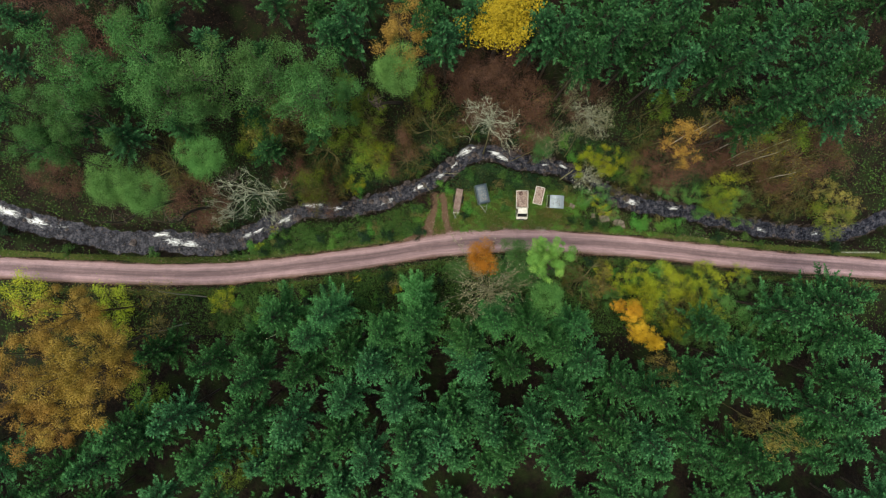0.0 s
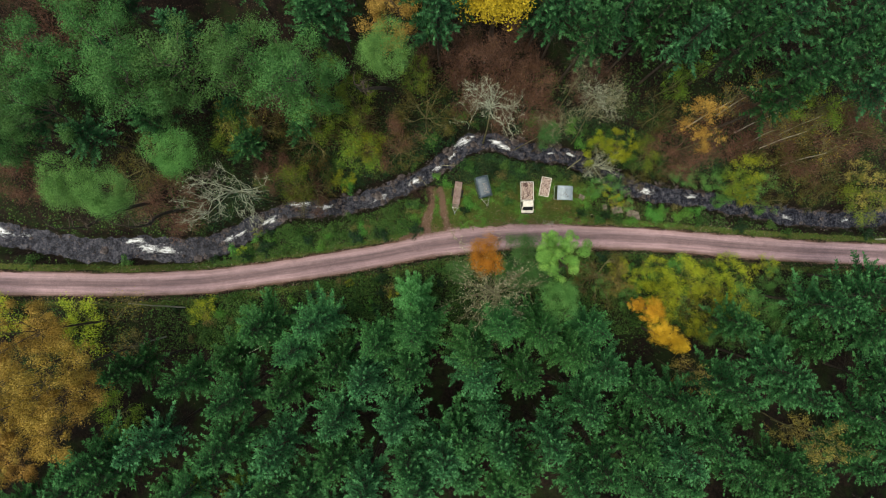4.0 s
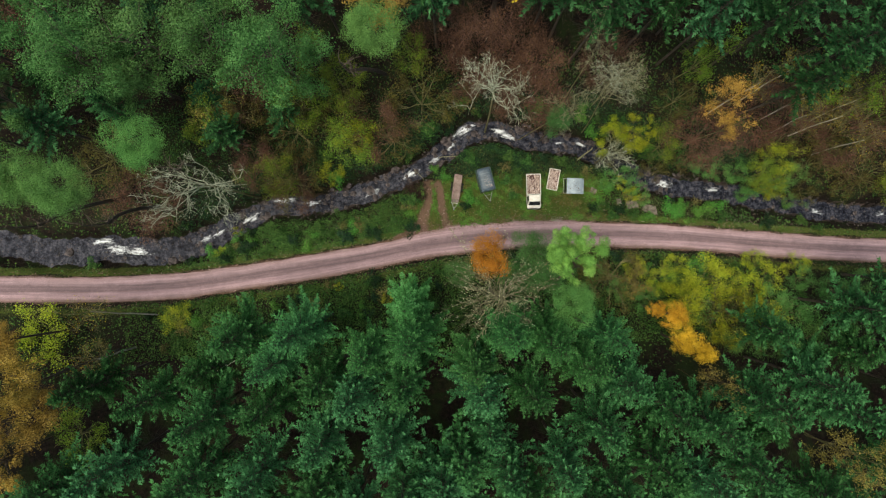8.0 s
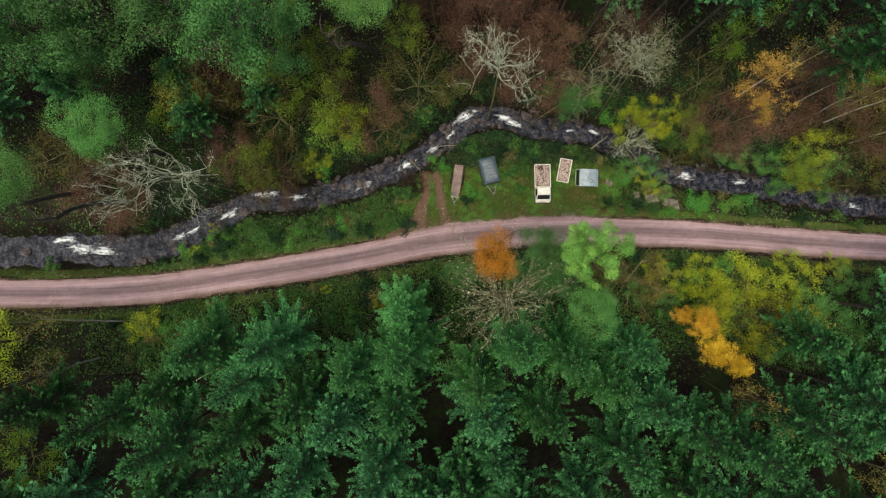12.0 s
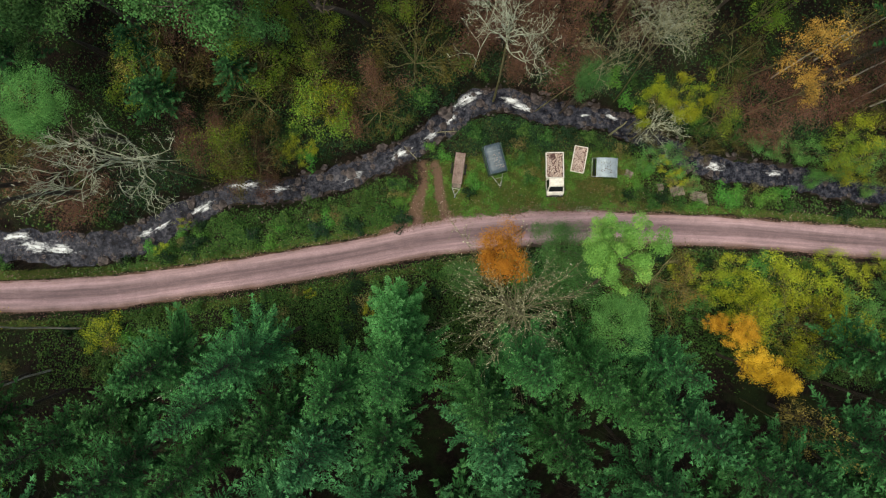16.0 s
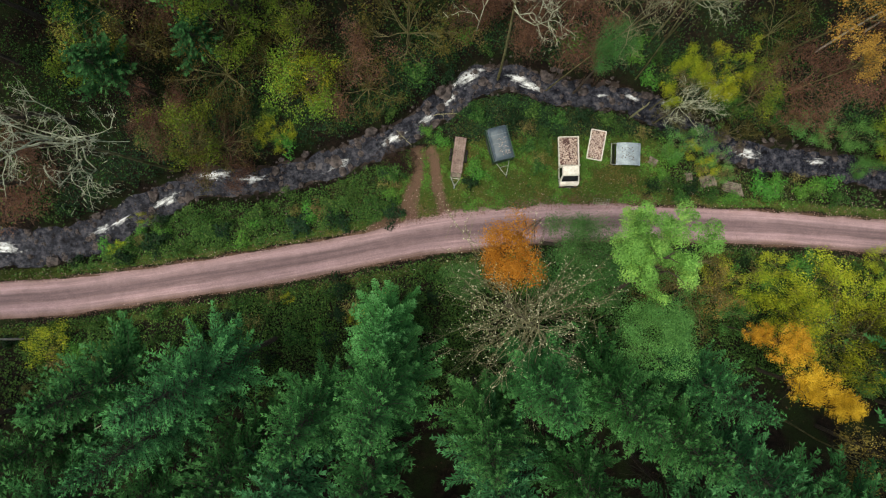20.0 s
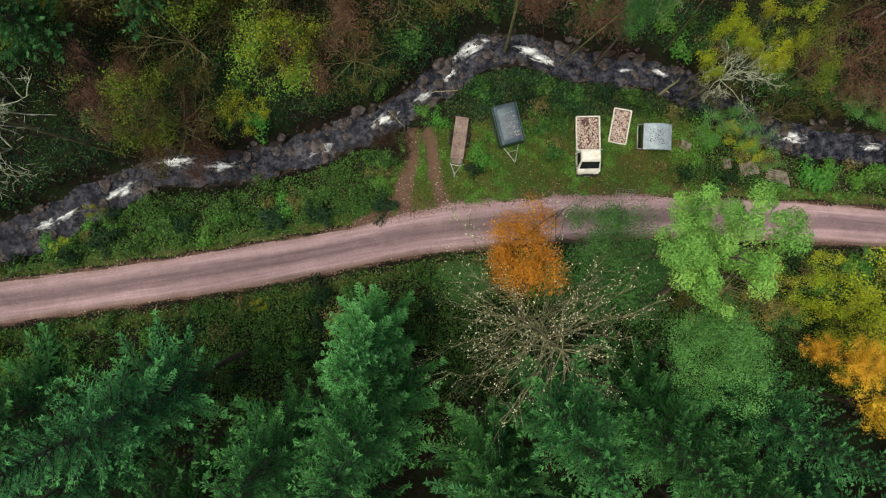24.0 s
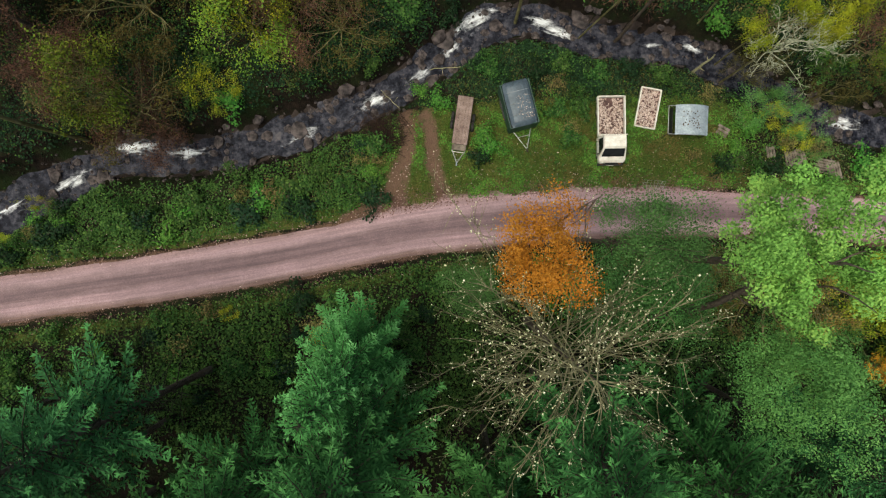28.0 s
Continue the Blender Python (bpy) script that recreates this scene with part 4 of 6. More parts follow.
middle = [r for r in south if r not in front and r[1] > -20 and -30 < r[0] < 32]
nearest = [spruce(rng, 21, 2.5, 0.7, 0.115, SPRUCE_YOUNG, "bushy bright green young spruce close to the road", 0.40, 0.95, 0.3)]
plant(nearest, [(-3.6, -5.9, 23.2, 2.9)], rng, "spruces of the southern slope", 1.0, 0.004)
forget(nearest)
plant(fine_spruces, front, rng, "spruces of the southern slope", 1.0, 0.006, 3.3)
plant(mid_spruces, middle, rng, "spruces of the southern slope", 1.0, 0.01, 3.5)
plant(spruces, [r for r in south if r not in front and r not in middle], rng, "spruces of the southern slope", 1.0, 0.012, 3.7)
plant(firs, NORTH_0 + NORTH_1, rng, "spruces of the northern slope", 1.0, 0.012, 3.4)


def fill(n, x0, x1, y0, y1, gap, tops, keep):
    """Further trees of the stand behind the ones that stand out, at loose spacing."""
    rows = []
    for _ in range(n):
        x, y = rng.uniform(x0, x1), rng.uniform(y0, y1)
        if keep(x, y) and all((x - p) ** 2 + (y - q) ** 2 > gap * gap for p, q, *_ in planted) and all((x - r[0]) ** 2 + (y - r[1]) ** 2 > gap * gap for r in rows):
            rows.append((x, y, floor_at(x, y) + rng.uniform(*tops)))
    return rows


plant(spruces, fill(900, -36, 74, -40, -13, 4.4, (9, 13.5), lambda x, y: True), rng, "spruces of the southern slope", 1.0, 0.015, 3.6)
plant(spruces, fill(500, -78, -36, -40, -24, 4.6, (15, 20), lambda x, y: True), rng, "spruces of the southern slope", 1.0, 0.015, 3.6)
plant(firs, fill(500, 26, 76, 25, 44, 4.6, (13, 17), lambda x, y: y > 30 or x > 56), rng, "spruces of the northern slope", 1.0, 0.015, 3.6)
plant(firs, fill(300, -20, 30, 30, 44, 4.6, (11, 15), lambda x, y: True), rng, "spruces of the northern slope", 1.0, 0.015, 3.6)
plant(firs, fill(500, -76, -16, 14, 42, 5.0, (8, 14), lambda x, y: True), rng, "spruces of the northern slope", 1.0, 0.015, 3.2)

greens = [broadleaf(rng, "alder_tree", 22, 4.2, 13000, LEAF_GREEN, BARK, "tall alder with a full soft green crown", leaf=0.19, lobe=1.1, lobes=120, bole=0.62) for i in range(3)]
plant(greens, GREEN, rng, "green alders", 1.35)
plant(greens, fill(300, -78, -40, 9, 44, 6.5, (9, 13), lambda x, y: True), rng, "green alders", wide=3.4)
ygreens = [broadleaf(rng, "hazel_tree", 12, 3.0, 4600, LEAF_YGREEN, BARK_OLIVE, "small hazel turning yellow-green", bole=0.4, leaf=0.17, lobe=0.85, thick=0.13, loose=0.6) for i in range(3)]
plant(ygreens, YGREEN, rng, "yellow-green trees and shrubs", 1.2, 0.04)
olives = [broadleaf(rng, "sallow_tree", 10, 3.2, 4600, LEAF_OLIVE, BARK_OLIVE, "thin sallow with sparse olive-brown leaves", bole=0.2, forks=9, leaf=0.13, lobe=0.8, thick=0.12, levels=3, lobes=110, loose=0.9, shell=0.8) for i in range(3)]
plant(olives, OLIVE, rng, "olive-brown sallows", 1.3, 0.05)
golds = [broadleaf(rng, "oak_tree", 24, 4.2, 10000, LEAF_GOLD, BARK, "broad oak with golden-brown autumn leaves", leaf=0.22, lobe=1.0, lobes=100, loose=0.5, bole=0.6) for i in range(2)]
plant(golds, GOLD + [(-51.5, -13, 28, 4), (-50.5, -18.5, 28, 4), (-50, -23, 26, 3.6)], rng, "golden oaks", 1.0)
beech = [broadleaf(rng, "beech_tree", 17, 2.6, 15000, LEAF_ORANGE, BARK, "slender beech in bright orange leaf", leaf=0.095, lobe=0.55, lobes=130, thick=0.14, loose=0.35, bole=0.72, globe=2.6) for i in range(2)]
plant(golds, [(-5.6, 26.6, 23.5, 4.0)], rng, "golden oaks", 1.1)
plant(beech, [(5.15, -1.25, 18.0, 2.1)] + ORANGE[5:], rng, "orange beeches", 1.05)
yellows = [broadleaf(rng, "maple_tree", 13, 3.0, 2200, LEAF_YELLOW, BARK_OLIVE, "light maple with thin yellow leaves", leaf=0.17, lobe=0.8, thick=0.13, loose=0.8, shell=0.7, bole=0.5) for i in range(2)]
plant(yellows, [r for r in YELLOW[1:] if r[1] > -16 and r[0] != 35.5] + [(24.4, -5.6, 6.0, 2.2), (29.2, -16.2, 22.0, 2.4), (41.8, -23.5, 23.5, 2.6), (45.0, -25.0, 22.5, 2.6)], rng, "yellow maples", 1.15)
lemons = [broadleaf(rng, "norway_maple", 18, 3.4, 9000, LEAF_LEMON, BARK, "round maple in full yellow leaf", leaf=0.2, lobe=0.9, lobes=110, bole=0.6, globe=3.6)]
plant(lemons, YELLOW[:1], rng, "yellow maples", 1.15)
ambers = [broadleaf(rng, "cherry_tree", 17, 2.8, 11000, LEAF_AMBER, BARK, "cherry tree in glowing amber-yellow leaf", leaf=0.12, lobe=0.6, lobes=60, loose=0.8, bole=0.6, globe=2.8)]
plant(ambers, [(25.7, -8.4, 9.0, 0.9), (27.3, -9.0, 11.0, 1.4), (27.8, -11.8, 12.5, 1.6), (29.8, -13.0, 13.5, 1.1)], rng, "amber cherries", 1.1)
ashes = [broadleaf(rng, "ash_tree", 20, 3.2, 30000, LEAF_ASH, BARK, "fresh light green ash leaning over the gravel road", leaf=0.105, lobe=0.5, lobes=66, loose=0.3, bole=0.84, globe=2.4)]
plant(ashes, [(12.6, -1.0, 23.6, 2.45)], rng, "roadside trees", 1.1, 0.003)
shades = [broadleaf(rng, "field_maple", 14, 3.0, 16000, LEAF_GREEN, BARK, "round dense green tree beside the road", leaf=0.095, lobe=0.7, lobes=130, loose=0.5, bole=0.55, globe=3.2)]
plant(shades, [(10.0, -0.4, 18.5, 2.0), (9.6, -3.6, 10.0, 2.5), (11.6, -3.4, 14.0, 2.3), (15.4, -2.6, 6.5, 1.9), (2.6, -3.4, 4.0, 1.9)], rng, "roadside trees", 1.0, 0.01)
lindens = [broadleaf(rng, "lime_tree", 18, 3.0, 24000, LEAF_FRESH, BARK, "round fresh green tree with a dense leafy crown", leaf=0.085, lobe=0.6, lobes=170, loose=0.35, bole=0.74, globe=2.8)]
plant(lindens, [(13.3, -5.8, 22.8, 2.2), (-6.6, 22.8, 21.0, 3.2), (-31.8, 11.5, 18.2, 3.0), (-40.9, 7.7, 24.7, 3.0), (-36.6, 6.4, 24.4, 2.9)], rng, "roadside trees", 1.0, 0.004)
plant(shades, [(14.0, 14.2, 14.0, 1.5)], rng, "green trees over the stream", 1.0, 0.03)
limes = [broadleaf(rng, "hazel_bush", 7, 2.4, 3600, LEAF_LIME, BARK_OLIVE, "bright lime-yellow hazel bush", bole=0.15, leaf=0.15, lobe=0.7, thick=0.08, loose=0.6) for i in range(2)]
plant(limes, [(-13.8, 10.0, 7.2, 1.5), (-62, -7, 8.8, 4.0), (-49, -8.6, 9.0, 3.6), (-33.8, -8.0, 5.4, 1.9), (-7.2, -6.3, 5.6, 0.8), (-13.5, -4.6, 3.0, 0.6), (33.6, -5.2, 6.2, 2.8), (37.6, -6.6, 5.6, 2.6), (30.0, -9.0, 8.0, 2.2), (30.4, -7.0, 8.4, 2.4),
              (-10.2, 14.2, 8.8, 2.2), (44.8, 10.4, 5.2, 2.2), (45.0, 6.4, 1.4, 1.6), (25.8, 6.4, 0.6, 1.1), (24.4, 8.0, 0.9, 0.9), (-28.6, 0.4, 2.6, 0.8), (-26.9, 3.0, 2.6, 0.6)], rng, "lime-yellow bushes", 1.1, 0.03)
limetrees = [broadleaf(rng, "hazel_tree", 14, 3.6, 11000, LEAF_LIME, BARK_OLIVE, "spreading hazel with bright yellow-green leaves over the stream", bole=0.45, leaf=0.16, lobe=0.8, lobes=60, thick=0.14, loose=0.6)]
plant(limetrees, [(21.6, 13.2, 12.6, 2.6), (24.8, 12.6, 10.6, 2.8)], rng, "lime-yellow bushes", 1.0, 0.03)
forget(limetrees)
glows = [broadleaf(rng, "maple_tree", 15, 2.6, 4200, LEAF_GLOW, BARK_OLIVE, "thin maple with loose orange-yellow leaves", leaf=0.17, lobe=0.8, thick=0.12, loose=0.8, shell=0.7, bole=0.6, lobes=60)]
plant(glows, [(33.6, 16.0, 16.2, 2.4), (34.6, 13.2, 13.6, 1.6)], rng, "orange maples", 1.0, 0.02)
forget(glows)
plant(limes, [(24.9, -3.9, 4.0, 1.8), (27.7, -5.3, 6.0, 2.0), (31.5, -6.8, 6.0, 2.2), (36.3, -5.0, 4.0, 2.4), (37.0, -8.2, 8.0, 2.3), (42.0, -5.9, 4.0, 2.4), (40.3, -10.2, 9.0, 2.2), (33.8, -11.2, 10.0, 2.0), (47.7, -4.0, 2.0, 1.8), (31.1, -3.4, 3.0, 1.6), (41.4, -3.1, 1.5, 1.6)], rng, "lime-yellow bushes", 1.0, 0.04)
thickets = [broadleaf(rng, "hazel_bush", 7, 2.4, 4600, LEAF_FRESH, BARK_OLIVE, "soft green hazel bush beside the track", bole=0.15, leaf=0.14, lobe=0.7, thick=0.08, loose=0.6) for i in range(2)]
plant(thickets, [(20.2, -3.8, 3.0, 1.7), (22.6, -5.9, 4.5, 1.8), (25.9, -7.2, 7.0, 1.8), (32.9, -8.7, 8.0, 2.2), (43.5, -8.7, 5.0, 2.6), (45.7, -10.0, 7.0, 2.8), (51.3, -7.6, 4.0, 2.6), (48.0, -6.2, 2.5, 2.2), (51.9, -11.0, 6.0, 3.0), (37.0, -13.3, 10.0, 2.4), (41.6, -13.4, 10.0, 2.8), (34.4, -3.5, 2.0, 1.5), (46.9, -13.8, 9.0, 2.8), (56.0, -6.5, 1.5, 2.2)], rng, "green hazel bushes", 1.0, 0.04)
plant(thickets, [(22.9, 7.9, 1.5, 1.7), (26.2, 7.1, 1.5, 1.5), (27.6, 5.3, 0.5, 1.2), (25.3, 9.3, 2.0, 1.7), (35.3, 9.7, 2.0, 1.7), (37.8, 8.8, 2.0, 1.5), (40.4, 8.4, 2.0, 1.8), (42.8, 6.9, 1.5, 1.6), (45.8, 6.4, 1.5, 1.8), (48.1, 8.5, 2.0, 2.0), (42.5, 5.6, 0.0, 1.3), (48.8, 4.6, -0.5, 1.4)], rng, "green hazel bushes", 1.0, 0.06)
plant(olives, [(23.6, 11.4, 3.0, 2.0), (29.0, 9.9, 2.0, 2.0), (32.3, 9.8, 2.0, 1.8), (50.0, 9.1, 2.5, 2.6), (53.9, 6.2, 1.0, 2.2), (50.5, 5.6, 0.5, 1.8), (56.2, 8.2, 2.0, 2.6), (45.5, 12.6, 4.0, 2.4), (51.9, 11.7, 4.0, 2.6)], rng, "olive-brown sallows", 1.0, 0.06)
forget(thickets)
pales = [bare_tree(rng, "birch_tree", 18, 4.4, BARK_PALE, "leafless tree with pale lichen-covered branches", twigs=500, twig=BARK_PALE, keep=0.55, wiggle=0.36, thick=0.15, forks=11, bole=0.62, bole_bark=BARK_OLIVE) for i in range(2)]
plant(pales, PALE, rng, "pale bare trees", 1.0)
greys = [bare_tree(rng, "grey_alder", 24, 3.4, BARK_TWIG, "tall leafless alder with fine grey-brown branches", twigs=500, twig=BARK_TWIG, wiggle=0.28, thick=0.12, forks=8, bole=0.66, bole_bark=BARK_OLIVE, bits=250, bit_material=LEAF_OLIVE, sides=3) for i in range(2)]
plant(greys, [(13.2, 14.6, 25.5, 2.6), (18.0, 14.8, 26.0, 2.6), (17.0, 19.4, 22.0, 2.2), (22.0, 18.6, 19.0, 2.4)], rng, "grey bare trees", 1.0, 0.03)
forget(greys)
stars = [larch(rng, 17, 7.4, "leafless larch with long thin boughs and pale buds")]
plant(stars, [(6.3, -5.9, 20.5, 6.6)], rng, "roadside trees", 1.0, 0.004)
browns = [bare_tree(rng, "bare_shrub", 10, 3.3, BARK_RED, "leafless thicket of thin reddish-brown twigs", bole=0.12, forks=10, twigs=4200, bits=3000, bit_material=LEAF_RUST, thick=0.09, bit=0.14, levels=3, sides=3) for i in range(3)]
plant(browns, BROWN, rng, "brown thickets", 1.2, 0.06)
birches = [bare_tree(rng, "silver_birch", 15, 2.0, BARK_OLIVE, "slender white birch with a few yellow leaves", bole=0.7, forks=8, twigs=500, twig=BARK_OLIVE, bits=300, bit_material=LEAF_LEMON, thick=0.11, bit=0.12, levels=3, bole_bark=BARK_BIRCH) for i in range(2)]
for bx0, by0, tx, ty, top in ((-36.5, -7.4, -39.4, -5.9, 17.5), (-38.6, -11.2, -40.6, -10.0, 15.0), (41.0, 18.4, 42.9, 20.1, 12.1), (44.0, 15.9, 45.9, 17.2, 10.9), (48.0, 13.6, 49.8, 14.5, 9.7), (36.6, 16.8, 38.3, 18.2, 13.3),
                              (51.5, 11.0, 53.0, 11.6, 8.5), (45.6, 14.0, 47.4, 14.9, 9.0), (50.6, 15.4, 52.2, 16.6, 9.5)):
    gz0 = floor_at(bx0, by0)
    axis = Vector((tx - bx0, ty - by0, top - gz0))
    k = axis.length / 15
    tagged(copy_thing(birches[int(rng.integers(0, 2))], Matrix.Translation((bx0, by0, gz0)) @ axis.to_track_quat("Z", "Y").to_matrix().to_4x4() @ Matrix.Diagonal((0.9, 0.9, k, 1))), group="white birches")
forget(ambers + lemons + spruces + firs + mid_spruces + fine_spruces + greens + ygreens + olives + golds + beech + yellows + ashes + shades + lindens + limes + pales + stars + browns + birches)


# ---- undergrowth ----
brambles = [mound(rng, "bramble_clump", 0.9, 1.2, 520, m, lab, lf) for m, lab, lf in ((LEAF_UNDER, "dark green bramble clump", 0.16), (LEAF_UNDER, "dark green bramble clump", 0.16), (LEAF_IVY, "low clump of dark ivy and fern", 0.18),
                                                                                      (LEAF_WEED, "bright green nettle clump", 0.14), (LEAF_STRAW, "dry straw-coloured grass tussock", 0.12))]
clumps = []
while len(clumps) < 190:
    x = rng.uniform(-34, 40) if len(clumps) < 150 else rng.uniform(-70, 74)
    y = float(road_y(x)) + (rng.uniform(2.6, 6.5) if rng.uniform() < 0.45 else -rng.uniform(2.6, 8.0))
    ds = y - float(stream_y(x))
    if ds > -2.0 or (-3 < x < 21 and 0 < y - float(road_y(x)) < 9.5):
        if not (ds < -2.0 and 19 < x < 21):
            continue
    if 23.2 < x < 30.5 and 2.5 < y < 7:
        continue
    clumps.append((x, y, floor_at(x, y) + rng.uniform(0.4, 1.1), rng.uniform(0.6, 1.3)))
for i in range(46):
    x = rng.uniform(-30, 40)
    y = float(stream_y(x)) + rng.uniform(2.2, 6.0)
    clumps.append((x, y, floor_at(x, y) + rng.uniform(0.5, 1.2), rng.uniform(0.8, 1.5)))
for x, y in ((3.9, 7.0), (4.3, 5.9), (3.5, 5.4), (9.0, 8.4), (9.7, 6.6), (10.7, 8.6), (8.9, 10.4), (7.6, 11.2), (12.0, 11.0), (14.2, 11.4), (17.4, 10.2), (19.8, 9.6), (0.9, 9.4), (21.4, 5.6), (18.4, 5.2), (-3.9, 4.6), (-4.6, 5.6), (-0.4, 10.6), (4.4, 11.4), (9.4, 11.8), (10.4, 9.6), (16.4, 11.0), (22.4, 7.9), (9.8, 7.4), (20.6, 4.6), (23.2, 3.6), (3.6, 6.4), (4.2, 12.2), (24.2, 4.2), (26.2, 3.4), (28.3, 3.2), (25.4, 6.0), (27.4, 5.6)):
    clumps.append((x, y, floor_at(x, y) + 0.5, 0.9))
plant(brambles, clumps, rng, "bramble and grass clumps", 1.0, 0.03)
forget(brambles)


def cover(name, n, x0, x1, y0, y1, keep, lift, leaf, width, material, label, flat=1.0, seed=3):
    g = np.random.default_rng(seed)
    x, y = g.uniform(x0, x1, n), g.uniform(y0, y1, n)
    ok = g.uniform(0, 1, n) < keep(x, y)
    x, y = x[ok], y[ok]
    c = np.stack([x, y, height(x, y) + g.uniform(0.02, 1, len(x)) * lift(x, y)], 1)
    a, b = scatter_leaves(g, c, leaf, width, flat)
    return tagged(new(name, flakes(name, c, a, b, material)), label, "undergrowth", kind="stuff")


def clumpy(x, y, k=1.0):
    return step(-0.1, 0.5, ripple(x * 0.45 * k + 3, y * 0.5 * k))


def off_paths(x, y):
    south = np.abs(road_y(x) - y)
    return step(1.8, 2.3, south) * step(1.6, 2.6, np.abs(y - stream_y(x))) * step(0.3, 0.9, rut_distance(x, y))


NEAR = (-36, 42, -12, 20)
bramble = lambda x, y: off_paths(x, y) * (0.3 + 0.7 * clumpy(x, y)) * (1 - 0.75 * turf_cover(x, y))
cover("bramble_leaves", 110000, -40, 44, -13, 1, lambda x, y: off_paths(x, y) * (0.5 + 0.5 * clumpy(x, y)) * (1 - 0.6 * turf_cover(x, y)), lambda x, y: 0.15 + 0.9 * clumpy(x, y), 0.2, 0.15, LEAF_UNDER, "dense dark green brambles on the bank above the road", seed=12)
cover("bramble_leaves", 150000, *NEAR, bramble, lambda x, y: 0.12 + 0.75 * clumpy(x, y), 0.16, 0.11, LEAF_UNDER, "dark green brambles and ferns on the banks")
cover("bramble_leaves", 90000, -74, 78, -16, 26, lambda x, y: bramble(x, y) * ((x < -36) | (x > 42) | (y > 20) | (y < -12)), lambda x, y: 0.15 + 0.8 * clumpy(x, y), 0.27, 0.19, LEAF_UNDER,
      "dark green brambles and ferns further along the valley", seed=8)
cover("ivy_leaves", 200000, -34, 44, 3, 24, lambda x, y: step(1.8, 2.4, y - stream_y(x)) * (1 - 0.85 * step(5.0, 9.0, y - stream_y(x))) * (0.5 + 0.5 * clumpy(x, y)), lambda x, y: 0.1 + 0.5 * clumpy(x, y), 0.19, 0.15, LEAF_IVY, "dark ivy and ferns on the far bank of the stream", seed=14)
cover("fallen_leaves", 40000, -72, 76, -20, 40, lambda x, y: off_paths(x, y) * (1 - turf_cover(x, y)) * (0.15 + 0.85 * (y > stream_y(x))), lambda x, y: 0.06, 0.17, 0.13, LEAF_LITTER, "brown leaf litter on the forest floor", 3.0, 4)
cover("grass", 130000, -70, 74, -8, 13, lambda x, y: off_paths(x, y) * turf_cover(x, y), lambda x, y: 0.12, 0.26, 0.035, GRASS, "short green grass of the clearing and verges", 0.7, 5)
cover("grass", 150000, -10, 36, 1, 14, lambda x, y: off_paths(x, y) * np.maximum(turf_cover(x, y), 0.35), lambda x, y: 0.16, 0.22, 0.03, GRASS, "thick grass among the parked vehicles", 0.6, 15)
cover("bramble_leaves", 120000, -36, -2, -4, 10, lambda x, y: off_paths(x, y) * (y > road_y(x) + 2.2) * (y < stream_y(x) - 1.3) * (0.2 + 0.8 * clumpy(x * 1.6, y * 1.6)), lambda x, y: 0.15 + 0.7 * clumpy(x, y), 0.15, 0.11, LEAF_UNDER, "dense dark green brambles between road and stream", seed=16)
cover("fallen_leaves", 16000, -4, 21, 1, 5, lambda x, y: step(1.2, 1.9, y - road_y(x)) * (1 - step(2.2, 3.2, y - road_y(x))), lambda x, y: 0.04, 0.11, 0.08, LEAF_EDGE, "reddish leaf litter along the edge of the lay-by", 3.0, 17)
cover("fallen_leaves", 60000, -72, 72, -8, 5, lambda x, y: step(1.35, 1.75, np.abs(y - road_y(x))) * (1 - step(1.9, 2.9, np.abs(y - road_y(x)))), lambda x, y: 0.05, 0.12, 0.085, LEAF_EDGE, "reddish leaf litter along both edges of the road", 3.0, 19)
cover("bramble_leaves", 60000, -2, 24, 8, 14, lambda x, y: off_paths(x, y) * (y < stream_y(x) - 1.4) * step(8.5, 10.5, y) * (0.4 + 0.6 * clumpy(x, y)), lambda x, y: 0.15 + 0.5 * clumpy(x, y), 0.16, 0.12, LEAF_IVY, "dark weeds and brambles behind the vehicles", seed=18)
cover("clover_leaves", 120000, -10, 34, 2, 13, lambda x, y: off_paths(x, y) * turf_cover(x, y) * clumpy(x * 2, y * 2), lambda x, y: 0.2, 0.13, 0.10, LEAF_WEED, "bright green weeds in patches of the clearing", 1.2, 9)
cover("pale_leaves", 14000, -40, 50, -5, 13, lambda x, y: step(0.8, 1.8, np.abs(road_y(x) - y)) * step(1.5, 2.4, np.abs(y - stream_y(x))) * (1 - 0.9 * step(1.5, 5, np.abs(road_y(x) + 1.8 - y))), lambda x, y: 0.05, 0.09, 0.07, LEAF_PALE,
      "pale fallen leaves along the edge of the road", 3.0, 6)


# ---- stones in the stream ----
def stone_mesh(g):
    bm = bmesh.new()
    bmesh.ops.create_icosphere(bm, subdivisions=1, radius=1.0)
    s = g.uniform(0.7, 1.2, 3)
    for v in bm.verts:
        v.co = Vector((v.co.x * s[0], v.co.y * s[1], v.co.z * 0.55)) * g.uniform(0.78, 1.15)
    me = bpy.data.meshes.new("stone")
    bm.to_mesh(me)
    bm.free()
    me.materials.append(ROCK)
    return me


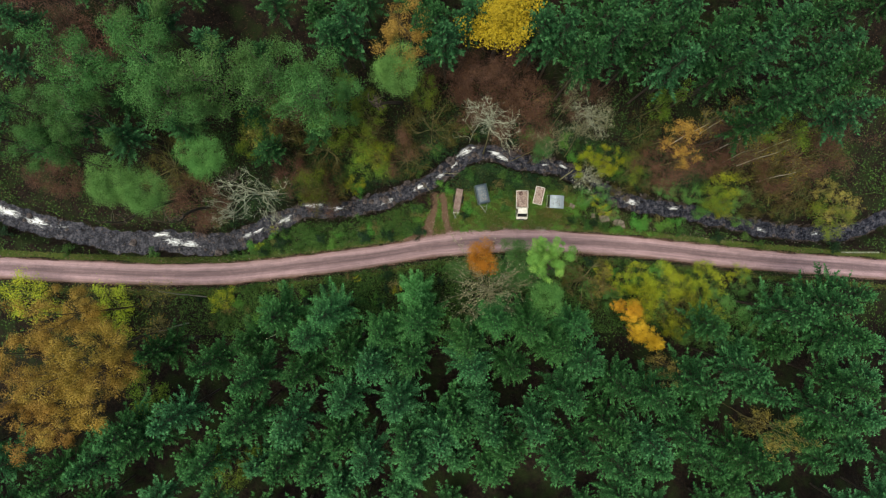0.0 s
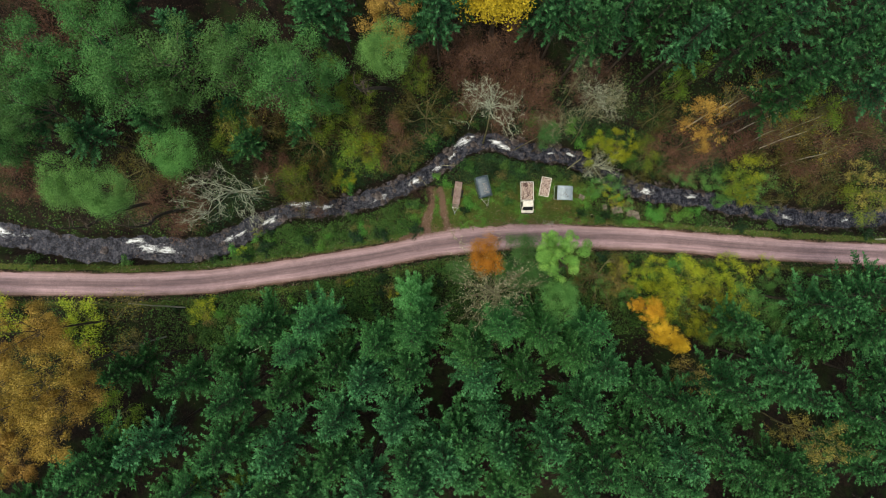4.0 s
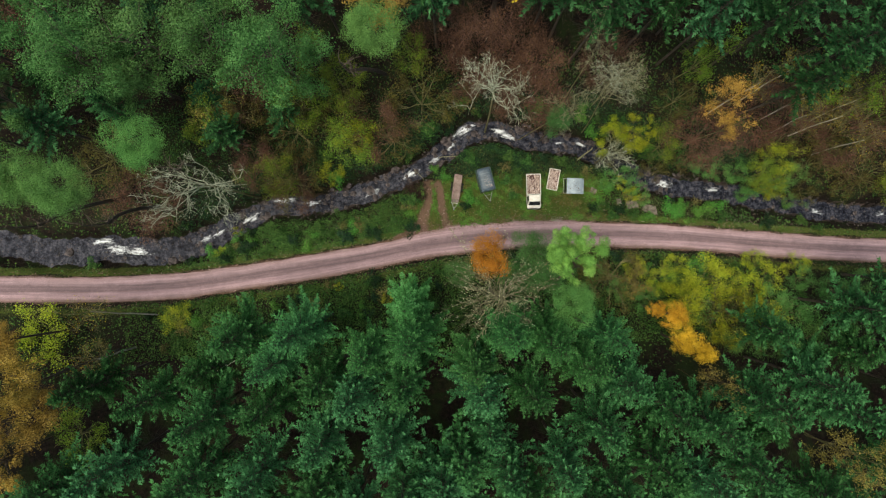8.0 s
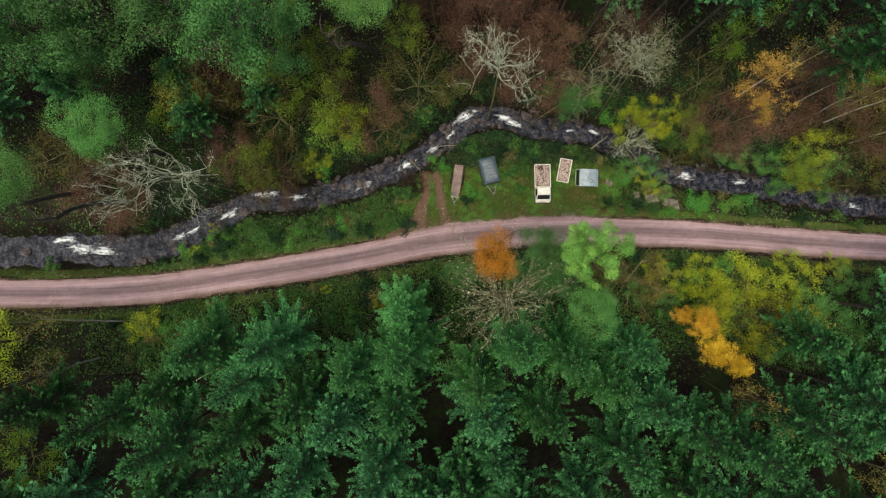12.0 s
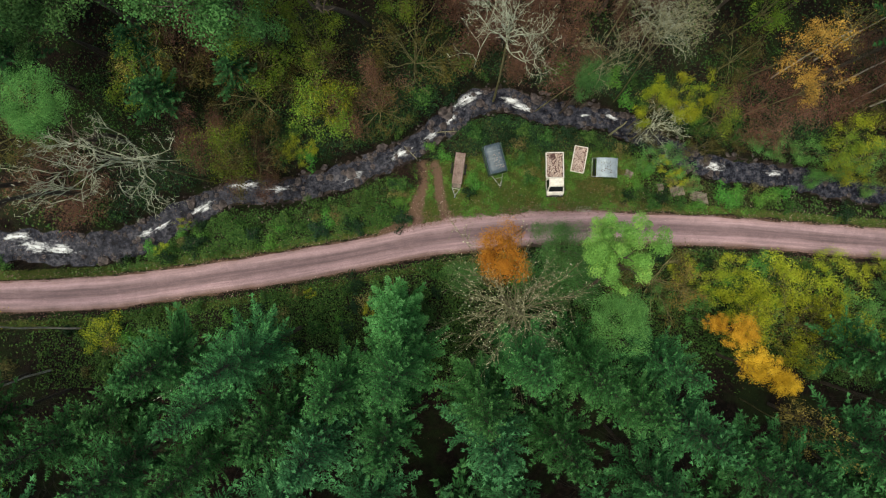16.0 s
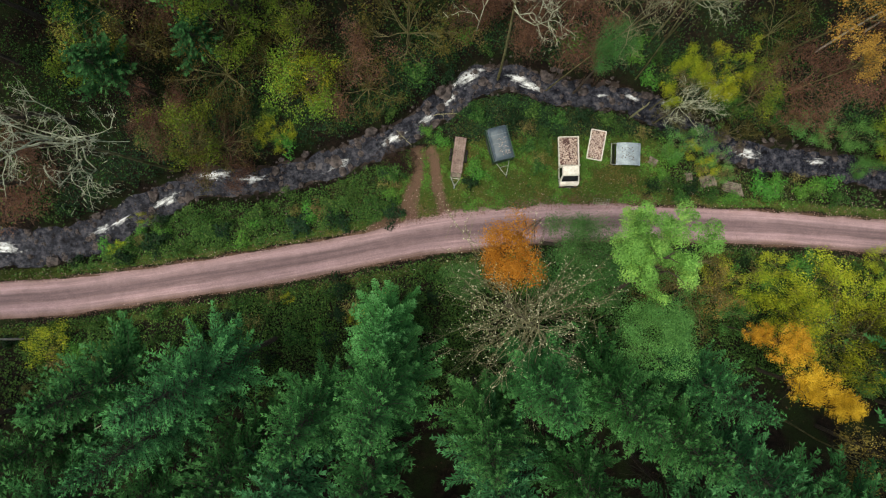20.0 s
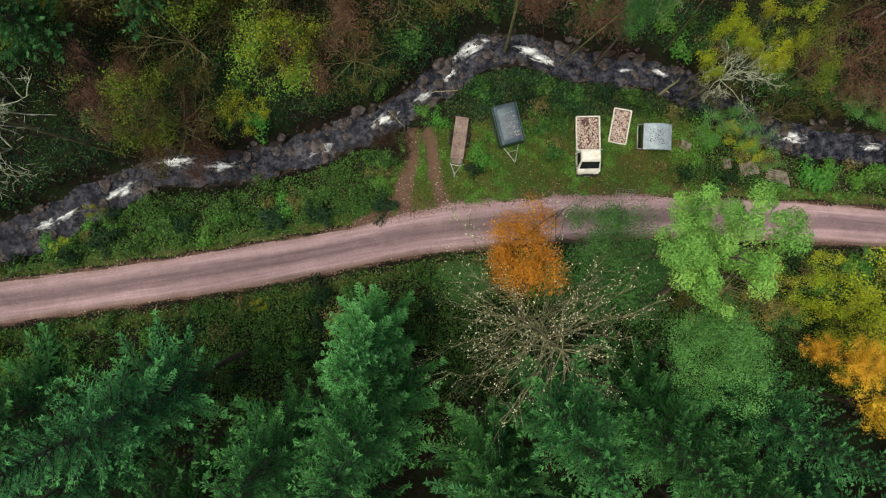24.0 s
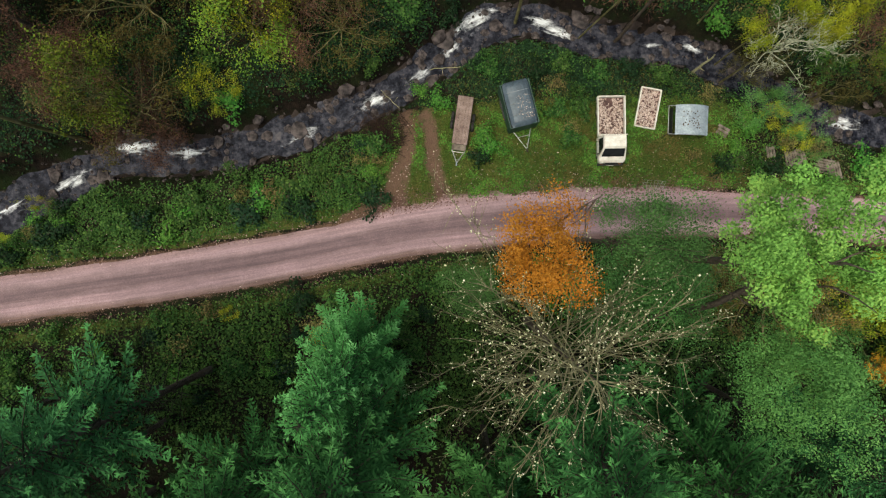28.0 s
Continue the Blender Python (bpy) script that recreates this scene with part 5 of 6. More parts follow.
bx = np.arange(-76, 78.01, 0.5)
ba = np.linspace(-1, 1, 7)
BX = np.repeat(bx[:, None], len(ba), 1)
BY = stream_y(BX) + ba[None] * 1.5
bed_mesh = np_mesh("stream_bed", np.stack([BX, BY, height(BX, BY) + 0.03], -1).reshape(-1, 3), grid_faces(len(bx), len(ba)), BED, True)
stream_bed = tagged(new("stream_bed", bed_mesh), "stony brown bed of the stream", "stream bed", kind="structure")
g = np.random.default_rng(21)
stones = [stone_mesh(g) for _ in range(8)]
placed = 0
while placed < 300:
    x = g.uniform(-38, 34) if placed < 210 else g.uniform(-70, 70)
    edge = g.uniform(0, 1) < 0.6
    d = (g.choice((-1, 1)) * g.uniform(0.8, 1.75)) if edge else g.uniform(-1, 1)
    sl = float(np.interp(x, GRAIN_X, np.gradient(STREAM_Y, 0.25)))
    n = math.hypot(1, sl)
    px, py = x - d * sl / n, float(stream_y(x)) + d / n
    r = g.uniform(0.14, 0.40) * (1.7 if g.uniform() < 0.18 else 1)
    ob = new("stone", stones[int(g.integers(0, 8))])
    ob.parent = stream_bed
    z = max(floor_at(px, py), float(valley(px)) - WATER_DROP - 0.05)
    ob.matrix_basis = pose(px, py, z + r * 0.12, g.uniform(-12, 12), g.uniform(-12, 12), g.uniform(0, 360)) @ Matrix.Diagonal((r, r, r, 1))
    placed += 1


# pebbles and small cobbles, too many to count
n = 2600
px = g.uniform(-74, 76, n)
sl = np.interp(px, GRAIN_X, np.gradient(STREAM_Y, 0.25))
d = np.where(g.uniform(0, 1, n) < 0.65, g.choice((-1, 1), n) * g.uniform(0.75, 1.9, n), g.uniform(-1, 1, n))
py = stream_y(px) + d / np.hypot(1, sl)
px = px - d * sl / np.hypot(1, sl)
pz = np.maximum(height(px, py), valley(px) - WATER_DROP - 0.03)
r = g.uniform(0.05, 0.17, n)
ring = np.array([(1, 0, 0), (0.3, 0.95, 0), (-0.8, 0.6, 0), (-0.8, -0.6, 0), (0.3, -0.95, 0)])
v = ring[None] * r[:, None, None] * g.uniform(0.7, 1.25, (n, 5, 1)) + np.stack([px, py, pz - 0.03], 1)[:, None]
top = np.stack([px, py, pz + r * 0.7], 1)[:, None] + g.normal(0, 0.2, (n, 1, 3)) * r[:, None, None] * (1, 1, 0.2)
v = np.concatenate([v, top], 1).reshape(-1, 3)
i = np.arange(n)[:, None, None] * 6
f = (i + np.array([(k, (k + 1) % 5, 5) for k in range(5)])[None]).reshape(-1, 3)
tagged(new("cobbles", np_mesh("cobbles", v, f, ROCK)), "small wet cobbles along the stream", "stones", kind="stuff")


# ---- vehicles in the clearing ----
def wheel(parent, x, y, r, w, sign):
    hub = part("wheel", rod((x - w * 0.42 * sign, y, r), (x + w * 0.3 * sign, y, r), r * 0.5, 14), METAL_DARK, parent)
    bm = bmesh.new()
    prof = [(r * 0.55, -0.5), (r * 0.9, -0.5), (r, -0.32), (r, 0.32), (r * 0.9, 0.5), (r * 0.55, 0.5)]
    rings = [[bm.verts.new((x + o * w, y + rr * math.cos(k * math.pi / 9), r + rr * math.sin(k * math.pi / 9))) for rr, o in prof] for k in range(18)]
    for k in range(18):
        p, q = rings[k], rings[(k + 1) % 18]
        for j in range(6):
            bm.faces.new((p[j], q[j], q[(j + 1) % 6], p[(j + 1) % 6]))
    part("tyre", bm, RUBBER, hub)
    part("rim", rod((x + w * 0.2 * sign, y, r), (x + w * 0.42 * sign, y, r), r * 0.56, 14), METAL, hub)
    return hub


def litter(name, n, size, m, seed, leaf=0.1, label="pale fallen leaves lying on it", material=None):
    """Fallen leaves that lie on a flat surface of that size, with its middle at m."""
    k = np.random.default_rng(seed)
    c = np.stack([k.uniform(-0.5, 0.5, n) * size[0], k.uniform(-0.5, 0.5, n) * size[1], k.uniform(0.008, 0.05, n)], 1)
    a, b = scatter_leaves(k, c, leaf, leaf * 0.72, 3.0)
    ob = new(name, flakes(name, c, a, b, material or LEAF_PALE))
    ob.matrix_world = m
    return tagged(ob, label, "fallen leaves", kind="stuff")


def tray_parts(parent, w, l, z, h, y0, floor_name="bed_floor"):
    """The floor and four drop sides of a load bed; y0 is its middle."""
    part(floor_name, block((w - 0.06, l - 0.06, 0.05), (0, y0, z), 0.01), LOAD_FLOOR, parent, "brown bed floor under leaves")
    for s in (-1, 1):
        side = part("side_board", block((0.045, l, h), (s * (w / 2 - 0.02), y0, z + h / 2), 0.012), PAINT_WHITE, parent)
        part("top_rail", block((0.075, l, 0.05), (s * (w / 2 - 0.02), y0, z + h + 0.02), 0.015), PAINT_WHITE, side)
        end = part("tail_board" if s > 0 else "head_board", block((w - 0.09, 0.045, h), (0, y0 + s * (l / 2 - 0.02), z + h / 2), 0.012), PAINT_WHITE, parent)
        part("end_rail", block((w - 0.12, 0.07, 0.05), (0, y0 + s * (l / 2 - 0.02), z + h + 0.02), 0.015), PAINT_WHITE, end)
        for k in range(4):
            part("stake", block((0.03, 0.07, h), (s * (w / 2 + 0.012), y0 + (k - 1.5) * l / 4, z + h / 2), 0.008), PAINT_WHITE, parent)


LOAD_FLOOR = surface("rusty_bed_floor", (0.045, 0.024, 0.022), (0.130, 0.075, 0.070), 2.2, 0.85, fine=14)


def pickup_truck(m):
    ob = thing("pickup_truck", m, "old cream-white pickup truck with a leaf-filled load bed", "truck")
    part("chassis", block((0.9, 4.1, 0.16), (0, 0.05, 0.46), 0.03), METAL_DARK, ob)
    # cab: its outline from the front bumper over the roof to the rear wall
    prof = [(-2.20, 0.42), (-2.27, 0.62), (-2.25, 0.90), (-2.12, 1.04), (-1.90, 1.13), (-1.40, 1.80), (-1.28, 1.88), (-0.95, 1.92), (-0.62, 1.90), (-0.53, 1.84), (-0.50, 1.10), (-0.50, 0.42)]

    def half(z, y):
        k = max(0.0, (z - 1.05) / 0.85)
        return 0.91 - 0.17 * k ** 1.15 - (0.07 if y < -2.15 else 0)

    bm = bmesh.new()
    lines = []
    for f in (-1, -0.94, 0, 0.94, 1):
        drop = 0.03 if abs(f) == 1 else 0
        lines.append([bm.verts.new((f * half(z, y), y + (drop if y < -1.9 else 0), z - (drop if z > 1.7 else 0))) for y, z in prof])
    for p, q in zip(lines, lines[1:]):
        for i in range(len(prof)):
            j = (i + 1) % len(prof)
            bm.faces.new((p[i], p[j], q[j], q[i]))
    bm.faces.new(lines[0])
    bm.faces.new(lines[-1][::-1])
    bmesh.ops.recalc_face_normals(bm, faces=bm.faces)
    bmesh.ops.bevel(bm, geom=[e for e in bm.edges if len(e.link_faces) == 2 and e.calc_face_angle() > 0.5], offset=0.025, segments=2, affect="EDGES")
    cab = part("cab", bm, PAINT_WHITE, ob)

    def pane(name, corners, material, parent, depth=0.012):
        b = bmesh.new()
        f = b.faces.new([b.verts.new(c) for c in corners])
        f.normal_update()
        n = f.normal.copy()
        for v in bmesh.ops.extrude_face_region(b, geom=[f])["geom"]:
            if isinstance(v, bmesh.types.BMVert):
                v.co += n * depth
        bmesh.ops.recalc_face_normals(b, faces=b.faces)
        return part(name, b, material, parent)

    wind = pane("windscreen", [(-0.76, -1.875, 1.185), (0.76, -1.875, 1.185), (0.68, -1.44, 1.765), (-0.68, -1.44, 1.765)], GLASS, cab)
    for x0 in (-0.30, 0.32):
        part("wiper", rod((x0, -1.93, 1.17), (x0 + 0.34, -1.72, 1.43), 0.012, 6), PLASTIC, wind)
    for s in (-1, 1):
        door = pane("door", [(s * 0.912, -1.75, 0.55), (s * 0.912, -0.62, 0.55), (s * 0.905, -0.62, 1.10), (s * 0.905, -1.80, 1.10)][::s], PAINT_WHITE, cab, 0.008)
        pane("side_window", [(s * 0.895, -1.70, 1.16), (s * 0.895, -0.68, 1.16), (s * 0.787, -0.68, 1.74), (s * 0.787, -1.32, 1.74)][::s], GLASS, door, 0.01)
        part("door_handle", block((0.03, 0.16, 0.04), (s * 0.93, -0.76, 1.0), 0.008), PLASTIC, door)
        mirror = part("mirror", block((0.06, 0.10, 0.24), (s * 1.03, -1.70, 1.24), 0.02), PLASTIC, cab)
        part("mirror_arm", rod((s * 0.88, -1.72, 1.16), (s * 1.02, -1.70, 1.22), 0.013, 6), PLASTIC, mirror)
        part("headlight", rod((s * 0.62, -2.24, 0.80), (s * 0.62, -2.285, 0.80), 0.105, 16), LAMP_GLASS, cab)
        part("indicator", block((0.15, 0.03, 0.06), (s * 0.62, -2.30, 0.56), 0.01), LAMP_AMBER, cab)
        part("tail_light", block((0.10, 0.04, 0.14), (s * 0.78, 2.27, 0.62), 0.01), LAMP_RED, ob)
        for y in (-1.62, 1.35):
            wheel(ob, s * 0.76, y, 0.31, 0.19, s)
        part("mudguard", block((0.24, 0.75, 0.03), (s * 0.76, 1.35, 0.665), 0.01), PLASTIC, ob)
    part("grille", block((0.86, 0.03, 0.16), (0, -2.275, 0.80), 0.01), PLASTIC, cab)
    bumper = part("bumper", block((1.76, 0.14, 0.20), (0, -2.33, 0.46), 0.04), PLASTIC, ob)
    part("number_plate", block((0.50, 0.01, 0.11), (0, -2.404, 0.47), 0.003), PAINT_WHITE, bumper)
    part("rear_window", block((1.1, 0.012, 0.36), (0, -0.497, 1.48), 0.004), GLASS, cab)
    tray_parts(ob, 1.86, 2.72, 0.72, 0.36, 0.90)
    for s in (-1, 1):
        part("rack_post", block((0.05, 0.05, 0.62), (s * 0.86, -0.42, 1.02), 0.01), PAINT_WHITE, ob)
    part("rack_bar", block((2.02, 0.05, 0.06), (0, -0.42, 1.36), 0.012), PAINT_WHITE, ob)
    part("rubber_mat", rod((-0.18, 1.82, 0.765), (-0.18, 1.82, 0.80), 0.34, 18), LOAD_FLOOR, ob)
    return ob


LAMP_RED = surface("red_lens", (0.28, 0.015, 0.012), (0.36, 0.02, 0.016), 5.0, 0.25, bump=0.0)
gz = floor_at(12.5, 7.0)
truck_pose = pose(12.55, 7.0, gz, 0, 0, -0.9)
pickup_truck(truck_pose)
litter("leaf_heap", 620, (1.66, 2.5), truck_pose @ pose(0, 0.9, 0.752), 31, 0.15, "pale fallen leaves covering the floor of the load bed")


def loose_tray(m):
    ob = thing("load_tray", m, "white steel load tray full of leaves, set on the grass", "tray")
    tray_parts(ob, 1.42, 2.78, 0.24, 0.22, 0)
    for s in (-1, 1):
        part("bearer", block((1.3, 0.12, 0.22), (0, s * 0.9, 0.11), 0.02), WOOD_OLD, ob)
    return ob


gz = floor_at(15.3, 8.4)
tray_pose = pose(15.35, 8.55, gz, 0, 0, -12.5)
loose_tray(tray_pose)
litter("leaf_heap", 520, (1.26, 2.6), tray_pose @ pose(0, 0, 0.272), 32, 0.15, "pale fallen leaves covering the floor of the tray")


def stock_trailer(m):
    ob = thing("livestock_trailer", m, "dark green livestock trailer with a slate-grey roof", "trailer")
    w, l, z0, z1 = 1.96, 3.0, 0.48, 2.02
    part("floor_frame", block((w, l, 0.12), (0, 0, z0 - 0.04), 0.02), METAL_DARK, ob)
    for s in (-1, 1):
        wall = part("side_wall", block((0.05, l, z1 - z0), (s * (w / 2 - 0.025), 0, (z0 + z1) / 2), 0.012), PAINT_GREEN, ob)
        for k in range(5):
            part("rib", block((0.035, 0.05, z1 - z0 - 0.04), (s * (w / 2 + 0.014), (k - 2) * l / 4.4, (z0 + z1) / 2), 0.008), PAINT_GREEN, wall)
        part("vent_slot", block((0.012, l * 0.8, 0.14), (s * (w / 2 + 0.003), 0, z1 - 0.22), 0.004), PLASTIC, wall)
        guard = part("mudguard", block((0.26, 1.45, 0.05), (s * (w / 2 - 0.04), 0.1, 0.70), 0.02), PLASTIC, ob)
        for y in (-0.28, 0.46):
            wheel(ob, s * (w / 2 - 0.06), y, 0.31, 0.17, s)
        part("marker_light", block((0.02, 0.07, 0.04), (s * (w / 2 + 0.09), -0.5, 0.70), 0.006), LAMP_AMBER, guard)
    part("front_wall", block((w - 0.1, 0.05, z1 - z0), (0, -l / 2 + 0.025, (z0 + z1) / 2), 0.012), PAINT_GREEN, ob)
    ramp_door = part("rear_ramp", block((w - 0.1, 0.06, z1 - z0 - 0.25), (0, l / 2 - 0.03, (z0 + z1) / 2 - 0.12), 0.012), PAINT_GREEN, ob)
    part("latch", block((0.06, 0.05, 0.18), (0.7, l / 2 + 0.02, 1.5), 0.01), METAL, ramp_door)
    # arched roof of four sheets with raised seams
    for k in range(4):
        bm = bmesh.new()
        ln = l / 4 + 0.02
        rows = []
        for i in range(9):
            f = i / 4 - 1
            rows.append((f * (w / 2 - 0.10), z1 + 0.30 * (1 - f ** 4)))
        mid = (k - 1.5) * (l / 4 + 0.01)
        ring = []
        for y in np.linspace(-ln / 2 + 0.012, ln / 2 - 0.012, 6):
            e = max(0.0, (abs(y + mid) - (l / 2 - 0.42)) / 0.42)
            ring.append([bm.verts.new((x * (1 - 0.10 * e * e), y, z - 0.26 * e * e * (z > z1 + 0.01))) for x, z in rows])
        for p, q in zip(ring, ring[1:]):
            for i in range(8):
                bm.faces.new((p[i], p[i + 1], q[i + 1], q[i]))
        for e in (0, -1):
            low = [bm.verts.new((v.co.x, v.co.y, z1 - 0.02)) for v in (ring[e][0], ring[e][-1])]
            bm.faces.new([low[0], *ring[e], low[1]])
        bmesh.ops.translate(bm, verts=bm.verts, vec=(0, mid, 0.01 * (k % 2)))
        bmesh.ops.recalc_face_normals(bm, faces=bm.faces)
        sheet = part("roof_sheet", bm, ROOF_DARK, ob, "slate-grey curved roof sheet")
        if k < 3:
            part("roof_seam", block((w * 0.74, 0.045, 0.03), (0, (k - 1.0) * (l / 4 + 0.01), z1 + 0.302), 0.01), ROOF_SEAM, sheet)
    bar = part("drawbar", rod((-0.6, -l / 2, 0.46), (0, -l / 2 - 1.35, 0.46), 0.035), METAL, ob)
    part("drawbar", rod((0.6, -l / 2, 0.46), (0, -l / 2 - 1.35, 0.46), 0.035), METAL, ob)
    part("cross_bar", rod((-0.4, -l / 2 - 0.42, 0.46), (0.4, -l / 2 - 0.42, 0.46), 0.025), METAL, bar)
    part("coupling", block((0.10, 0.26, 0.10), (0, -l / 2 - 1.42, 0.48), 0.025), METAL_DARK, bar)
    part("jockey_wheel", rod((0.12, -l / 2 - 1.0, 0.0), (0.12, -l / 2 - 1.0, 0.62), 0.03), METAL, bar)
    return ob


ROOF_SEAM = surface("roof_seam_metal", (0.075, 0.095, 0.110), (0.170, 0.200, 0.225), 2.0, 0.45, metal=0.2)
gz = floor_at(6.2, 8.5)
box_pose = pose(6.15, 8.62, gz, 0, 0, 12.5)
stock_trailer(box_pose)
litter("roof_leaves", 70, (1.0, 1.6), box_pose @ pose(0.25, -0.3, 2.34), 33, 0.08, "pale leaves stuck to the trailer roof")


def flat_trailer(m):
    ob = thing("flat_trailer", m, "low flatbed trailer with a weathered brown board deck", "trailer")
    w, l, z = 1.04, 3.3, 0.62
    part("frame", block((0.7, l, 0.10), (0, 0.2, z - 0.12), 0.015), METAL_DARK, ob)
    for k in range(5):
        part("deck_board", block((w / 5 - 0.008, l, 0.045), ((k - 2) * w / 5, 0.2, z), 0.008), WOOD_DECK, ob)
    part("edge_rail", block((0.03, l, 0.08), (-w / 2 - 0.012, 0.2, z - 0.01), 0.008), METAL_DARK, ob)
    part("edge_rail", block((0.03, l, 0.08), (w / 2 + 0.012, 0.2, z - 0.01), 0.008), METAL_DARK, ob)
    part("tool_box", block((0.96, 0.40, 0.20), (0, -1.68, z - 0.05), 0.02), WOOD_OLD, ob, "dark grey front box")
    part("axle", rod((-0.8, 0.2, 0.3), (0.8, 0.2, 0.3), 0.035), METAL_DARK, ob)
    for s in (-1, 1):
        for y in (-0.12, 0.5):
            wheel(ob, s * 0.72, y, 0.29, 0.20, s)
        part("drawbar", rod((s * 0.45, -1.85, 0.5), (0, -2.72, 0.5), 0.032), METAL, ob)
    part("cross_bar", rod((-0.42, -1.98, 0.5), (0.42, -1.98, 0.5), 0.025), PAINT_WHITE, ob)
    part("coupling", block((0.10, 0.24, 0.09), (0, -2.80, 0.52), 0.025), PAINT_GREY, ob)
    part("prop_stand", rod((0, -2.5, 0.0), (0, -2.5, 0.5), 0.03), METAL, ob)
    return ob


gz = floor_at(2.4, 7.7)
flat_trailer(pose(2.38, 7.72, gz, 0, 0, -9.8))


def tin_shelter(m):
    ob = thing("metal_shelter", m, "small open shelter with a curved pale grey metal roof", "shelter")
    w, l, z = 2.2, 2.05, 1.15
    for k in range(3):
        bm = bmesh.new()
        a0, a1 = (k / 3 - 0.5) * w, ((k + 1) / 3 - 0.5) * w + 0.03
        pts = [(a0 + (a1 - a0) * i / 6) for i in range(7)]
        ring = [[bm.verts.new((x, y, z + 0.26 * (1 - (2 * x / w) ** 2) + 0.004 * k)) for x in pts] for y in (-l / 2, 0, l / 2)]
        for p, q in zip(ring, ring[1:]):
            for i in range(6):
                bm.faces.new((p[i], p[i + 1], q[i + 1], q[i]))
        top = list(bm.faces)
        for v in bmesh.ops.extrude_face_region(bm, geom=top)["geom"]:
            if isinstance(v, bmesh.types.BMVert):
                v.co.z -= 0.02
        bmesh.ops.recalc_face_normals(bm, faces=bm.faces)
        part("roof_sheet", bm, PAINT_GREY, ob, "curved galvanised sheet spotted with dark leaves")
    for x in (-w / 2 - 0.45, -w / 2 + 0.04, w / 2 - 0.06):
        for y in (-l / 2 + 0.05, l / 2 - 0.05):
            part("post", rod((x, y, -0.2), (x, y, z - 0.02), 0.028), METAL_DARK, ob)
    for y in (-l / 2 + 0.05, l / 2 - 0.05):
        part("cross_rail", rod((-w / 2 - 0.45, y, z - 0.06), (w / 2, y, z - 0.06), 0.026), METAL, ob)
    part("side_rail", rod((-w / 2 - 0.45, -l / 2 + 0.05, z - 0.06), (-w / 2 - 0.45, l / 2 - 0.05, z - 0.06), 0.026), METAL, ob)
    part("back_panel", block((0.03, l - 0.2, 0.8), (-w / 2 - 0.1, 0, 0.5), 0.006), PLASTIC, ob, "dark side panel")
    return ob


gz = floor_at(18.1, 7.5)
tin_pose = pose(18.1, 7.5, gz, 0, 0, -4)
tin_shelter(tin_pose)
litter("roof_leaves", 46, (1.1, 1.2), tin_pose @ pose(-0.1, 0.0, 1.395), 34, 0.12, "dark wet leaves on the shelter roof", LEAF_LITTER)


# ---- small things in the clearing ----
def plank_stack(m, n, length, width, label, seed):
    k = random.Random(seed)
    ob = thing("plank_stack", m, label, "planks", "old planks by the stream")
    for i in range(2):
        part("bearer", block((n * width * 1.1, 0.09, 0.07), (0, (i - 0.5) * length * 0.6, 0.02), 0.01), WOOD_OLD, ob)
    for i in range(n):
        part("plank", block((width * 0.86, length * k.uniform(0.85, 1.05), 0.035), ((i - (n - 1) / 2) * width * 1.1, k.uniform(-0.05, 0.05), 0.075 + k.uniform(0, 0.02)), 0.006, (0, 0, k.uniform(-3, 3))), WOOD_OLD, ob)
    return ob


for x, y, turn, n, ln, wd in ((26.1, 4.95, 12, 8, 1.15, 0.17), (28.3, 4.3, 78, 6, 1.5, 0.16), (29.0, 3.9, 14, 6, 1.25, 0.15), (24.3, 5.4, 5, 3, 0.8, 0.2), (20.8, 6.9, 60, 3, 0.9, 0.22)):
    plank_stack(pose(x, y, floor_at(x, y) + 0.1, 0, 0, turn), n, ln, wd, "weathered grey planks laid side by side on the bank", int(x * 10))


def wire_panel(m):
    ob = thing("wire_panel", m, "bent galvanised wire mesh panel lying at the road's edge", "wire panel")
    for i in range(7):
        part("wire", rod((-0.75 + i * 0.23, -0.3, 0.03 + 0.03 * (i % 2)), (-0.68 + i * 0.25, 0.3, 0.05), 0.012, 5), METAL, ob)
    for j in range(4):
        part("cross_wire", rod((-0.8, -0.28 + j * 0.18, 0.05), (0.85, -0.24 + j * 0.18, 0.06), 0.012, 5), METAL, ob)
    return ob


wire_panel(pose(15.7, 3.25, floor_at(15.7, 3.25) + 0.05, 0, 0, -8))


def brush_heap(m, n, spread, tall, label, material, seed):
    k = np.random.default_rng(seed)
    lines = []
    for _ in range(n):
        a = k.uniform(0, 6.28)
        p = np.array([k.normal(0, spread), k.normal(0, spread), 0])
        p[2] = max(0.02, tall * math.exp(-(p[0] ** 2 + p[1] ** 2) / (2 * spread ** 2)) * k.uniform(0.2, 1))
        d = np.array([math.cos(a), math.sin(a), k.normal(0, 0.25)]) * k.uniform(0.3, 0.7)
        lines.append(([p - d, p + (0, 0, 0.05), p + d], (0.012, 0.015, 0.008)))
    ob = thing("brush_heap", m, label, "brush heap")
    part("brushwood", tubes("brushwood", lines, material, 4), None, ob)
    return ob


PEAT = surface("wet_dark_brushwood", (0.012, 0.008, 0.006), (0.045, 0.026, 0.019), 3.0, 0.9)
brush_heap(pose(-3.25, 7.15, floor_at(-3.25, 7.15)), 620, 0.72, 0.6, "dark brown heap of cut twigs beside the ruts", PEAT, 41)


